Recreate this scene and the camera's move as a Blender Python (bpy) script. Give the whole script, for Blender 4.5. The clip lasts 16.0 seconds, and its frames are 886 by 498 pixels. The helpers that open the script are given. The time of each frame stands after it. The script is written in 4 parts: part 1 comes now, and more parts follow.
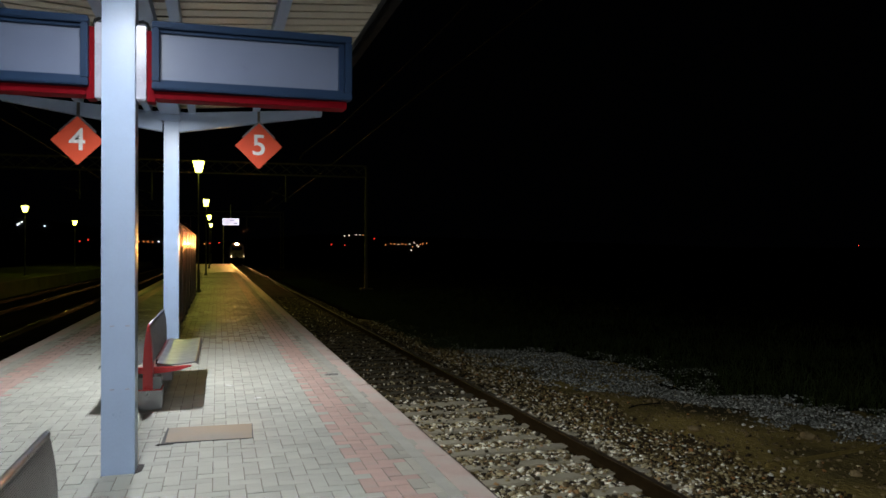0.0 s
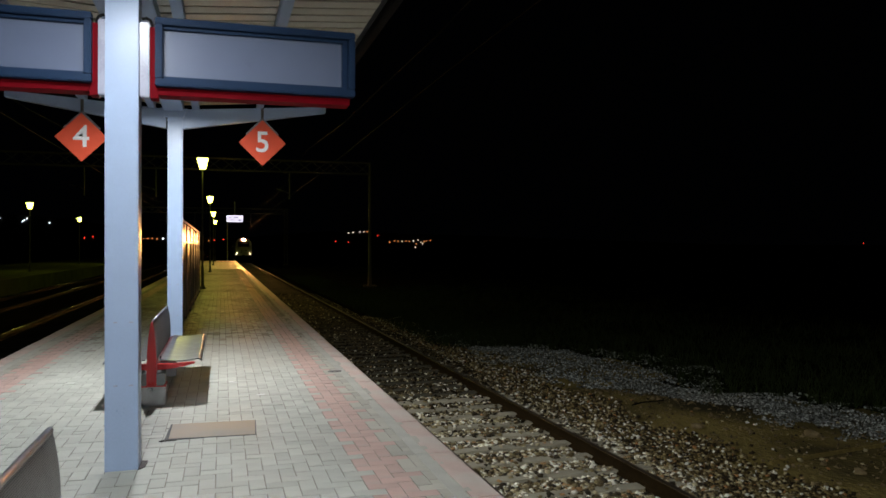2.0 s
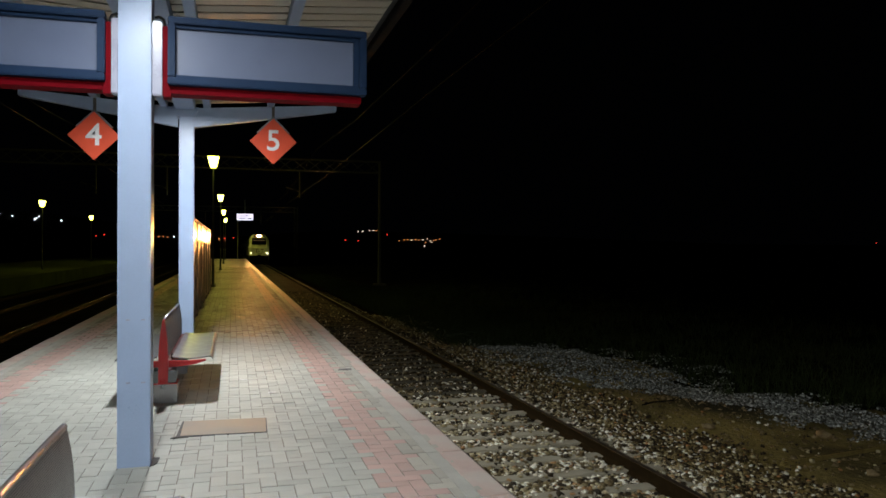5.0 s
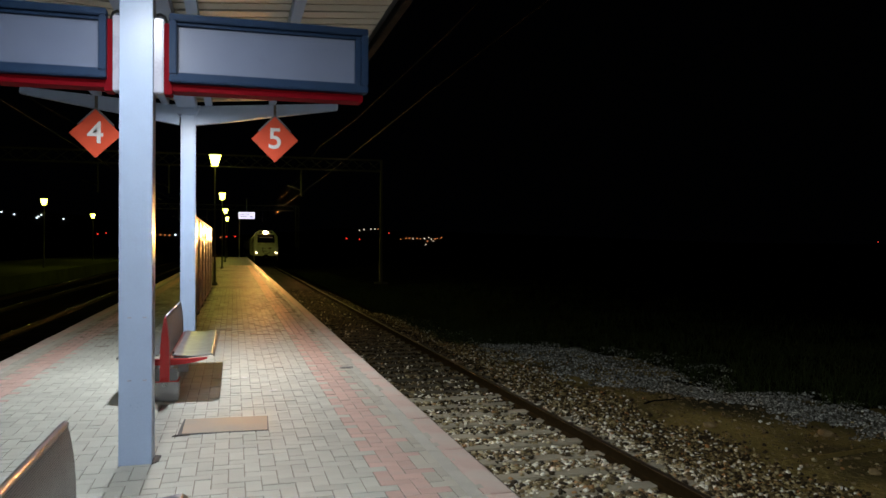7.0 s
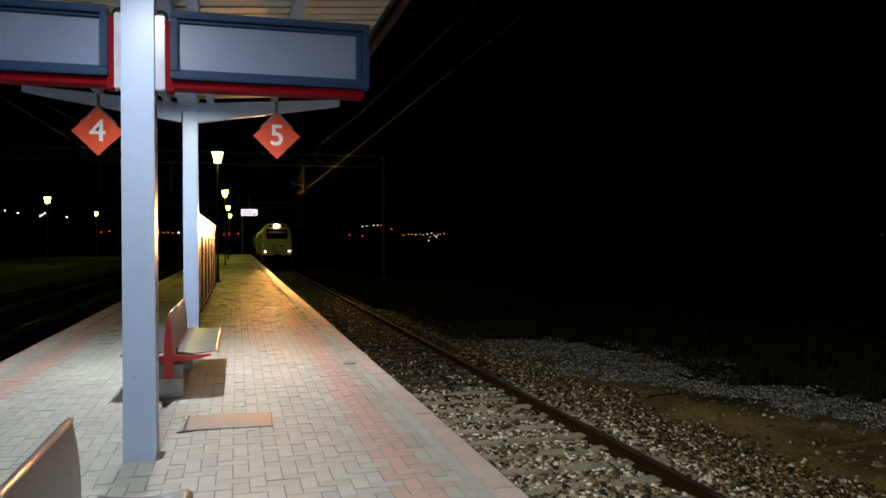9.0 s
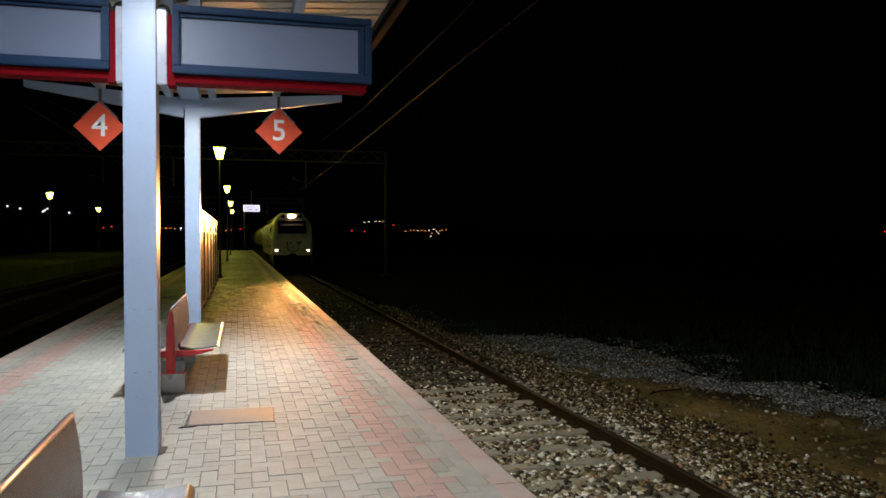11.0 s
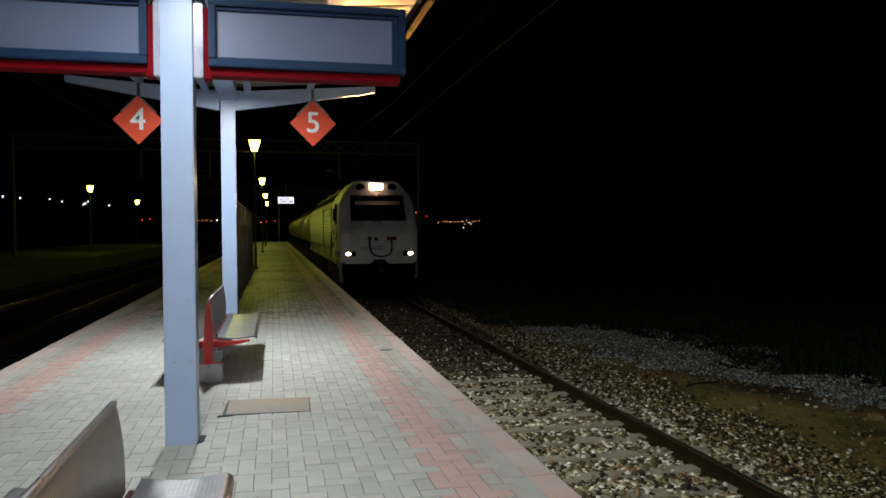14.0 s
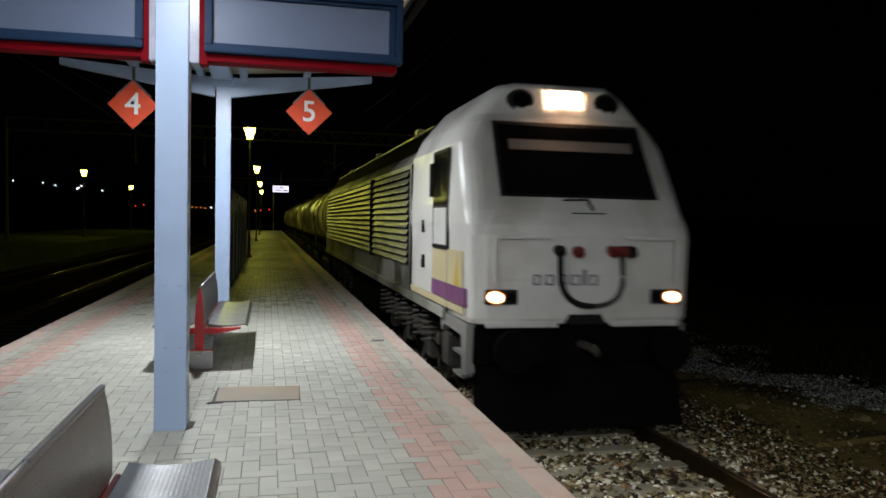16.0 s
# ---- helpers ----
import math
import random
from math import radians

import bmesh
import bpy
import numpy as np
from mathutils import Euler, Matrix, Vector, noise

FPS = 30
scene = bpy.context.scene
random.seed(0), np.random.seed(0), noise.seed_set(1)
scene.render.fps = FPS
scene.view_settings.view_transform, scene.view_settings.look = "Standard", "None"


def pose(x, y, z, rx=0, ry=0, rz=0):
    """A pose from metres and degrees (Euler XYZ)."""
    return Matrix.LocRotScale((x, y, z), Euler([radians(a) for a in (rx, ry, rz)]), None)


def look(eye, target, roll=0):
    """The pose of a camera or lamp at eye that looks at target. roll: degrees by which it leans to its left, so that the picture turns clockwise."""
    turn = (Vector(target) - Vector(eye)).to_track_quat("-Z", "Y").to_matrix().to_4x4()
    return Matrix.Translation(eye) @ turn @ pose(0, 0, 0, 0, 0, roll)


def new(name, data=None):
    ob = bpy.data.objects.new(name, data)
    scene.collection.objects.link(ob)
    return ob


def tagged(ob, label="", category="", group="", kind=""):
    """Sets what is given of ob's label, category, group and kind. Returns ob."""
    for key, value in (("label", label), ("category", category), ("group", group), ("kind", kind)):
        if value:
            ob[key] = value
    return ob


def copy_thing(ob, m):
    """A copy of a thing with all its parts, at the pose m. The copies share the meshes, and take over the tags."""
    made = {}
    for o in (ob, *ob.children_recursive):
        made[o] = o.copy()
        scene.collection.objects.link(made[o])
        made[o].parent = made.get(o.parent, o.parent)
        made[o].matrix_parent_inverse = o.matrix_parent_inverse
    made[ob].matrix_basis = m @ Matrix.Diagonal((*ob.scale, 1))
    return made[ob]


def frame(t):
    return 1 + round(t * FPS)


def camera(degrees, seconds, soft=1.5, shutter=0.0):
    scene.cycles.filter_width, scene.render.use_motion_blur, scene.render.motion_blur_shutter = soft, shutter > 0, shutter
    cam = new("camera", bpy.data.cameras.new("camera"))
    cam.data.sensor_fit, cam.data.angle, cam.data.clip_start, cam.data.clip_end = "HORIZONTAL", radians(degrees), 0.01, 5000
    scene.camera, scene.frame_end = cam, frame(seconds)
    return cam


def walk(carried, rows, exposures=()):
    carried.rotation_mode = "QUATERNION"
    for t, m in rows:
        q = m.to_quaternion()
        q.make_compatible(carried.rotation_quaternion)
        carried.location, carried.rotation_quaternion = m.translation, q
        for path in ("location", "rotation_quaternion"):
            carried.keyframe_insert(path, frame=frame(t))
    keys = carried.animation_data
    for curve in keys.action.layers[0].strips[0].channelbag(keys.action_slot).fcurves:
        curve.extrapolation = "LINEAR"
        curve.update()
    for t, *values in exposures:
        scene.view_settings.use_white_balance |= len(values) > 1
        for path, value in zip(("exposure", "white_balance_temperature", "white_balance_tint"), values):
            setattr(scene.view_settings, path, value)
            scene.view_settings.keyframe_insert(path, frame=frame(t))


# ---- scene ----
cam = camera(61.0, 16.0, soft=1.6, shutter=0.5)
walk(cam, [
    (0, pose(0.000, -0.000, 1.620, 90.20, 0.00, -16.66)),
    (0.5, pose(0.004, 0.006, 1.617, 90.16, -0.05, -16.51)),
    (1, pose(0.005, 0.011, 1.619, 90.03, -0.17, -16.52)),
    (1.5, pose(0.008, 0.010, 1.618, 89.99, -0.17, -16.43)),
    (2, pose(0.007, 0.004, 1.618, 89.98, -0.06, -16.37)),
    (2.5, pose(0.003, -0.001, 1.622, 90.08, -0.12, -16.38)),
    (3, pose(-0.007, 0.002, 1.615, 90.06, -0.28, -16.18)),
    (3.5, pose(-0.005, 0.010, 1.618, 90.04, -0.21, -15.78)),
    (4, pose(-0.006, 0.008, 1.618, 89.99, -0.26, -15.73)),
    (6.5, pose(-0.000, 0.011, 1.613, 89.79, -0.14, -15.54)),
    (7, pose(-0.003, 0.017, 1.612, 89.78, -0.26, -15.54)),
    (7.5, pose(-0.006, 0.012, 1.612, 89.78, -0.27, -15.41)),
    (8, pose(-0.004, 0.022, 1.610, 89.72, -0.44, -15.39)),
    (8.5, pose(0.000, 0.022, 1.610, 89.48, 0.04, -15.32)),
    (9, pose(0.001, 0.013, 1.608, 89.46, 0.10, -15.32)),
    (11.5, pose(0.002, 0.032, 1.601, 89.12, 0.08, -15.10)),
    (12, pose(0.001, 0.031, 1.601, 89.34, 0.27, -15.14)),
    (12.5, pose(-0.013, 0.061, 1.598, 89.14, -1.81, -13.85)),
    (13, pose(-0.009, 0.041, 1.604, 89.17, -0.13, -12.84)),
    (13.5, pose(-0.003, 0.038, 1.603, 88.94, -0.21, -13.01)),
    (14, pose(-0.006, 0.050, 1.600, 88.49, 0.21, -12.67)),
    (14.5, pose(0.008, 0.048, 1.594, 88.21, 0.40, -13.06)),
    (15, pose(0.017, 0.051, 1.596, 88.10, 1.03, -13.70)),
    (15.5, pose(0.014, 0.056, 1.586, 87.93, -0.35, -13.23)),
    (16, pose(0.002, 0.046, 1.593, 87.93, -1.08, -13.09)),
])

# ---- world and light ----
world = bpy.data.worlds.new("night_sky")
scene.world = world
world.use_nodes = True
bg = world.node_tree.nodes["Background"]
bg.inputs[0].default_value = (0.05, 0.06, 0.09, 1)
bg.inputs[1].default_value = 0.004
scene.view_settings.exposure = 0.0

CANOPY_WATTS = 172
FILL_WATTS = 520
LANTERN_WATTS = 160
HEADLAMP = 170
BEAM = 900000


def area_lamp(name, m, sx, sy, watts, color):
    d = bpy.data.lights.new(name, "AREA")
    d.shape, d.size, d.size_y, d.energy, d.color = "RECTANGLE", sx, sy, watts, color
    ob = new(name, d)
    ob.matrix_world = m
    return ob


def point_lamp(name, p, r, watts, color):
    d = bpy.data.lights.new(name, "POINT")
    d.energy, d.shadow_soft_size, d.color = watts, r, color
    ob = new(name, d)
    ob.location = p
    return ob


# ---- materials ----
def mat(name, color, rough=0.6, metal=0.0, vary=0.18, scale=6.0, fine=90.0, bump=0.15, depth=0.004,
        random=0.0, island=False, emit=None, strength=0.0, coat=0.0, dirt=None, dirt_at=0.62, spec=0.5):
    """A surface with stains at one scale, grain at another, fine relief, and tone that differs from piece to piece."""
    m = bpy.data.materials.new(name)
    m.use_nodes = True
    nt = m.node_tree
    N, L = nt.nodes, nt.links
    b = N["Principled BSDF"]
    tc = N.new("ShaderNodeTexCoord")
    n1, n2 = N.new("ShaderNodeTexNoise"), N.new("ShaderNodeTexNoise")
    n1.inputs["Scale"].default_value, n1.inputs["Detail"].default_value = scale, 6
    n2.inputs["Scale"].default_value, n2.inputs["Detail"].default_value = fine, 4
    L.new(tc.outputs["Object"], n1.inputs["Vector"])
    L.new(tc.outputs["Object"], n2.inputs["Vector"])
    mul = N.new("ShaderNodeMath")
    mul.operation = "MULTIPLY_ADD"
    L.new(n1.outputs["Fac"], mul.inputs[0])
    mul.inputs[1].default_value = 0.65
    half = N.new("ShaderNodeMath")
    half.operation = "MULTIPLY"
    L.new(n2.outputs["Fac"], half.inputs[0])
    half.inputs[1].default_value = 0.35
    L.new(half.outputs[0], mul.inputs[2])
    ramp = N.new("ShaderNodeMapRange")
    L.new(mul.outputs[0], ramp.inputs["Value"])
    ramp.inputs["From Min"].default_value, ramp.inputs["From Max"].default_value = 0.3, 0.7
    ramp.inputs["To Min"].default_value, ramp.inputs["To Max"].default_value = 1 - vary, 1 + vary
    last = ramp.outputs[0]
    if random:
        src = N.new("ShaderNodeNewGeometry").outputs["Random Per Island"] if island else N.new("ShaderNodeObjectInfo").outputs["Random"]
        rr = N.new("ShaderNodeMapRange")
        L.new(src, rr.inputs["Value"])
        rr.inputs["To Min"].default_value, rr.inputs["To Max"].default_value = 1 - random, 1 + random
        t = N.new("ShaderNodeMath")
        t.operation = "MULTIPLY"
        L.new(last, t.inputs[0])
        L.new(rr.outputs[0], t.inputs[1])
        last = t.outputs[0]
    hsv = N.new("ShaderNodeHueSaturation")
    hsv.inputs["Color"].default_value = (*color, 1)
    L.new(last, hsv.inputs["Value"])
    out = hsv.outputs[0]
    if dirt:
        n3 = N.new("ShaderNodeTexNoise")
        n3.inputs["Scale"].default_value, n3.inputs["Detail"].default_value = scale * 0.45, 8
        L.new(tc.outputs["Object"], n3.inputs["Vector"])
        f = N.new("ShaderNodeMapRange")
        L.new(n3.outputs["Fac"], f.inputs["Value"])
        f.inputs["From Min"].default_value, f.inputs["From Max"].default_value = dirt_at - 0.1, dirt_at + 0.1
        mix = N.new("ShaderNodeMix")
        mix.data_type = "RGBA"
        L.new(f.outputs[0], mix.inputs["Factor"])
        L.new(out, mix.inputs["A"])
        mix.inputs["B"].default_value = (*dirt, 1)
        out = mix.outputs["Result"]
    L.new(out, b.inputs["Base Color"])
    rg = N.new("ShaderNodeMapRange")
    L.new(mul.outputs[0], rg.inputs["Value"])
    rg.inputs["From Min"].default_value, rg.inputs["From Max"].default_value = 0.3, 0.7
    rg.inputs["To Min"].default_value, rg.inputs["To Max"].default_value = max(0.03, rough - 0.12), min(1, rough + 0.12)
    L.new(rg.outputs[0], b.inputs["Roughness"])
    b.inputs["Metallic"].default_value = metal
    b.inputs["Coat Weight"].default_value = coat
    b.inputs["Specular IOR Level"].default_value = spec
    if bump:
        bp = N.new("ShaderNodeBump")
        bp.inputs["Strength"].default_value, bp.inputs["Distance"].default_value = bump, depth
        L.new(n2.outputs["Fac"], bp.inputs["Height"])
        L.new(bp.outputs[0], b.inputs["Normal"])
    if emit:
        b.inputs["Emission Color"].default_value = (*emit, 1)
        b.inputs["Emission Strength"].default_value = strength
    return m


M = {}
M["paver"] = mat("grey_paver", (0.475, 0.485, 0.43), 0.68, vary=0.14, scale=3, fine=140, bump=0.35, random=0.11, dirt=(0.33, 0.33, 0.30), dirt_at=0.68)
M["paver_j"] = mat("grey_paver_field", (0.475, 0.485, 0.43), 0.68, vary=0.14, scale=0.8, fine=140, bump=0.35, random=0.08, island=True, dirt=(0.33, 0.33, 0.30), dirt_at=0.70)
M["red"] = mat("red_paver", (0.56, 0.39, 0.335), 0.68, vary=0.14, scale=3, fine=140, bump=0.35, random=0.08, dirt=(0.45, 0.39, 0.35), dirt_at=0.62)
M["red_j"] = mat("red_paver_field", (0.56, 0.39, 0.335), 0.68, vary=0.14, scale=0.8, fine=140, bump=0.35, random=0.08, island=True, dirt=(0.45, 0.39, 0.35), dirt_at=0.62)
for key, island in (("tan", False), ("tan_j", True)):
    M[key] = mat(key + "_paver", (0.47, 0.455, 0.385), 0.68, vary=0.16, scale=3 if key == "tan" else 0.8, fine=140, bump=0.35, random=0.10, island=island, dirt=(0.36, 0.35, 0.30), dirt_at=0.68)
# Darker block colour, used from y 12.6 on.
M["worn"] = mat("dark_paver", (0.31, 0.285, 0.225), 0.54, vary=0.22, scale=0.7, fine=90, bump=0.45, random=0.13, island=True, dirt=(0.16, 0.145, 0.115), dirt_at=0.56)
M["skirt"] = mat("scuffed_grey_skirt", (0.25, 0.25, 0.235), 0.5, vary=0.15, scale=4, fine=40, bump=0.1, dirt=(0.14, 0.13, 0.11), dirt_at=0.58)
M["joint"] = mat("joint_sand", (0.23, 0.215, 0.175), 0.9, vary=0.3, scale=4, fine=200, bump=0.4)
M["mossjoint"] = mat("dark_joint", (0.085, 0.08, 0.055), 0.95, vary=0.3, scale=4, fine=200, bump=0.4)
M["coping"] = mat("pink_coping", (0.64, 0.485, 0.42), 0.55, vary=0.15, scale=5, fine=150, bump=0.3, random=0.08, dirt=(0.63, 0.55, 0.48), dirt_at=0.52)
M["strip"] = mat("grey_concrete", (0.51, 0.505, 0.445), 0.72, vary=0.15, scale=4, fine=120, bump=0.3, random=0.07)
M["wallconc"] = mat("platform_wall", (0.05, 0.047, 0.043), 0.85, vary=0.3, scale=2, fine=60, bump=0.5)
M["steel"] = mat("grey_painted_steel", (0.33, 0.43, 0.61), 0.38, vary=0.06, scale=3, fine=60, bump=0.08, dirt=(0.34, 0.39, 0.48), dirt_at=0.74)
M["railwhite"] = mat("pale_lilac_rail", (0.33, 0.34, 0.43), 0.3, vary=0.05, scale=4, fine=60, bump=0.05)
M["soffit"] = mat("soffit_board", (0.52, 0.49, 0.41), 0.5, vary=0.1, scale=3, fine=50, bump=0.1, random=0.06)
M["darkmetal"] = mat("dark_metal", (0.03, 0.032, 0.035), 0.5, 0.4, vary=0.2)
M["gutter"] = mat("roof_trim", (0.010, 0.010, 0.010), 0.8, 0.0, spec=0.06, vary=0.2)
M["frameblue"] = mat("slate_blue_frame", (0.014, 0.033, 0.074), 0.5, spec=0.10, vary=0.1, scale=5, fine=70, bump=0.1)
M["screen"] = mat("matte_grey_screen", (0.125, 0.155, 0.235), 0.36, spec=0.3, vary=0.04, scale=4, fine=400, bump=0.05, depth=0.001)
M["signred"] = mat("red_sheet", (0.16, 0.002, 0.007), 0.6, spec=0.04, vary=0.08, bump=0.05)
M["sign"] = mat("orange_red_plate", (0.72, 0.095, 0.045), 0.5, spec=0.2, vary=0.05, bump=0.05)
M["white"] = mat("white_lettering", (0.8, 0.8, 0.8), 0.5, vary=0.03, bump=0)
M["galv"] = mat("galvanised", (0.45, 0.46, 0.47), 0.4, 0.7, vary=0.15)
M["stainless"] = mat("stainless_steel", (0.34, 0.34, 0.345), 0.34, 0.9, vary=0.08, scale=8, fine=200, bump=0.08)
M["seatsteel"] = mat("brushed_seat_steel", (0.185, 0.19, 0.195), 0.40, 0.85, vary=0.10, scale=7, fine=220, bump=0.1)
M["backsteel"] = mat("back_sheet_steel", (0.34, 0.34, 0.345), 0.42, 0.9, vary=0.10, scale=7, fine=220, bump=0.1)
M["benchred"] = mat("red_bench_frame", (0.60, 0.015, 0.018), 0.35, vary=0.06, bump=0.05, coat=0.2)
M["railred"] = mat("dark_red_rail", (0.06, 0.004, 0.005), 0.45, vary=0.1, bump=0.05)
M["cover"] = mat("manhole_plate", (0.36, 0.285, 0.20), 0.6, 0.1, vary=0.12, scale=3, fine=80, bump=0.25, dirt=(0.30, 0.28, 0.24), dirt_at=0.55)
M["ballast"] = mat("ballast_stone", (0.42, 0.38, 0.32), 0.8, vary=0.3, scale=14, fine=200, bump=0.5, random=0.25, island=True)
def stone_mix(m, stops):
    """Give each stone one of several natural tones."""
    nt = m.node_tree
    hsv = next(n for n in nt.nodes if n.bl_idname == "ShaderNodeHueSaturation")
    geo = nt.nodes.new("ShaderNodeNewGeometry")
    cr = nt.nodes.new("ShaderNodeValToRGB")
    cr.color_ramp.interpolation = "CONSTANT"
    for k, (at, col) in enumerate(stops):
        e = cr.color_ramp.elements[k] if k < 2 else cr.color_ramp.elements.new(at)
        e.position, e.color = at, (*col, 1)
    nt.links.new(geo.outputs["Random Per Island"], cr.inputs["Fac"])
    nt.links.new(cr.outputs["Color"], hsv.inputs["Color"])


SHOULDER = ((0.0, (0.045, 0.030, 0.012)), (0.34, (0.13, 0.092, 0.036)), (0.58, (0.27, 0.205, 0.085)), (0.78, (0.48, 0.41, 0.23)), (0.90, (0.85, 0.82, 0.70)), (0.97, (0.38, 0.19, 0.07)))
stone_mix(M["ballast"], ((0.0, (0.045, 0.032, 0.013)), (0.22, (0.14, 0.10, 0.042)), (0.42, (0.29, 0.23, 0.11)), (0.60, (0.52, 0.45, 0.27)), (0.76, (0.86, 0.82, 0.68)), (0.96, (0.36, 0.21, 0.09))))
M["shoulder"] = mat("weathered_stone", (0.2, 0.17, 0.11), 0.8, spec=0.25, vary=0.3, scale=14, fine=200, bump=0.5, random=0.25, island=True)
stone_mix(M["shoulder"], SHOULDER)
# Stone tones lowered to carry the loss of lamp light along the track.
M["dimstone"] = mat("dimmed_stone", (0.1, 0.08, 0.04), 0.85, spec=0.1, vary=0.3, scale=14, fine=200, bump=0.5, random=0.25, island=True)
stone_mix(M["dimstone"], ((0.0, (0.02, 0.014, 0.006)), (0.40, (0.05, 0.037, 0.016)), (0.68, (0.10, 0.078, 0.038)), (0.88, (0.22, 0.19, 0.12)), (0.97, (0.55, 0.52, 0.42))))
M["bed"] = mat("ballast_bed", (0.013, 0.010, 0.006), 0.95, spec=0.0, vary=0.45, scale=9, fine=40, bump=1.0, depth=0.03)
M["gravel"] = mat("pale_gravel", (0.36, 0.36, 0.36), 0.9, spec=0.2, vary=0.2, scale=14, fine=200, bump=0.4, random=0.4, island=True)
stone_mix(M["gravel"], ((0.0, (0.10, 0.10, 0.08)), (0.22, (0.20, 0.205, 0.175)), (0.50, (0.31, 0.32, 0.285)), (0.80, (0.58, 0.60, 0.55))))
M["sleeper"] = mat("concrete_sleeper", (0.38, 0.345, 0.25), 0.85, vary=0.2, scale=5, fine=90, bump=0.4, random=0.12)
# Sleeper colour lowered for the weaker light further off.
M["sleeper_dim"] = mat("dimmed_sleeper", (0.10, 0.09, 0.065), 0.9, vary=0.3, scale=5, fine=90, bump=0.4, random=0.2, spec=0.1)
M["sleeper_old"] = mat("dark_sleeper", (0.014, 0.013, 0.011), 0.95, vary=0.3, scale=5, fine=90, bump=0.4, random=0.2, spec=0.0)
M["railside"] = mat("rusty_rail", (0.030, 0.019, 0.008), 0.85, 0.0, spec=0.02, vary=0.3, scale=10, fine=150, bump=0.3)
M["railtop"] = mat("polished_rail_head", (0.62, 0.58, 0.52), 0.07, 1.0, vary=0.1, scale=4, fine=60, bump=0.02)
M["railworn"] = mat("dull_rail_head", (0.16, 0.12, 0.08), 0.36, 0.8, vary=0.2, scale=4, fine=60, bump=0.05)
M["earth"] = mat("earth", (0.33, 0.25, 0.08), 0.95, spec=0.1, vary=0.4, scale=0.9, fine=14, bump=0.9, depth=0.05, dirt=(0.07, 0.06, 0.03), dirt_at=0.56)
M["clod"] = mat("earth_clod", (0.24, 0.18, 0.09), 0.95, spec=0.1, vary=0.4, scale=9, fine=60, bump=0.6, random=0.4, island=True)
M["field"] = mat("near_black_ground", (0.016, 0.017, 0.008), 1.0, spec=0.0, vary=0.4, scale=0.5, fine=9, bump=0.6, depth=0.05)
M["turf"] = mat("overgrown_platform_turf", (0.07, 0.085, 0.02), 0.95, spec=0.1, vary=0.5, scale=0.7, fine=12, bump=0.8, depth=0.05)
M["grass"] = mat("dry_grass", (0.035, 0.048, 0.014), 0.9, spec=0.1, vary=0.4, scale=3, fine=30, bump=0.2, random=0.5, island=True)
M["hill"] = mat("far_hill", (0.02, 0.02, 0.015), 1.0, vary=0.2, scale=0.01, fine=0.1, bump=0)
M["post"] = mat("dark_green_post", (0.06, 0.065, 0.05), 0.55, 0.2, vary=0.15)
M["lantern"] = mat("lantern_glass", (0.8, 0.8, 0.6), 0.3, vary=0.02, bump=0, emit=(1.0, 0.95, 0.12), strength=12)
M["lanternfar"] = mat("far_lantern_glass", (0.8, 0.8, 0.6), 0.3, vary=0.02, bump=0, emit=(1.0, 0.95, 0.12), strength=11)
M["tube"] = mat("fluorescent_tube", (0.9, 0.9, 0.9), 0.4, vary=0.02, bump=0, emit=(0.85, 0.93, 1.0), strength=26)
M["litsign"] = mat("lit_sign_face", (0.8, 0.8, 0.85), 0.4, vary=0.1, bump=0, emit=(0.85, 0.8, 1.0), strength=1.3)
M["fence"] = mat("stair_fence_metal", (0.10, 0.10, 0.09), 0.45, 0.3, vary=0.2, bump=0.1)
M["fencepanel"] = mat("stair_fence_sheet", (0.05, 0.05, 0.045), 0.4, 0.2, vary=0.25, scale=2, bump=0.15)
M["fenceglass"] = mat("frosted_upper_panel", (0.34, 0.32, 0.28), 0.28, 0.0, vary=0.25, scale=2, bump=0.05, coat=0.1)
M["locowhite"] = mat("grubby_white_paint", (0.80, 0.80, 0.77), 0.38, vary=0.07, scale=1.2, fine=30, bump=0.04, dirt=(0.42, 0.40, 0.36), dirt_at=0.66, coat=0.15)
M["locogrey"] = mat("grey_front_paint", (0.74, 0.74, 0.71), 0.45, vary=0.10, scale=1.8, fine=30, bump=0.04, dirt=(0.46, 0.43, 0.38), dirt_at=0.62)
M["hood"] = mat("grimy_hood_paint", (0.36, 0.36, 0.32), 0.38, vary=0.2, scale=1.2, fine=30, bump=0.05, dirt=(0.03, 0.028, 0.022), dirt_at=0.55)
M["louvre"] = mat("louvre_paint", (0.15, 0.15, 0.12), 0.4, 0.0, vary=0.12, scale=1.5, bump=0.05, dirt=(0.08, 0.075, 0.06), dirt_at=0.6)
# Pale lip colour stands in for the thin highlight along each slat.
M["louvrelip"] = mat("louvre_lip_highlight", (0.42, 0.42, 0.36), 0.3, 0.3, vary=0.2, scale=3, bump=0.05)
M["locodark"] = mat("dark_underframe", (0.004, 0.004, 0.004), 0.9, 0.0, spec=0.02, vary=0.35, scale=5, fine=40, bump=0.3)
M["locofade"] = mat("dusty_bogie", (0.075, 0.07, 0.06), 0.85, 0.0, spec=0.15, vary=0.35, scale=5, fine=40, bump=0.3)
M["yellow"] = mat("yellow_stripe", (0.62, 0.46, 0.08), 0.45, vary=0.08, bump=0)
M["cream"] = mat("cream_panel", (0.62, 0.55, 0.33), 0.45, vary=0.08, bump=0)
M["purple"] = mat("purple_stripe", (0.22, 0.08, 0.20), 0.45, vary=0.08, bump=0)
M["glass"] = mat("dark_cab_glass", (0.006, 0.006, 0.007), 0.05, spec=0.4, vary=0.05, bump=0)
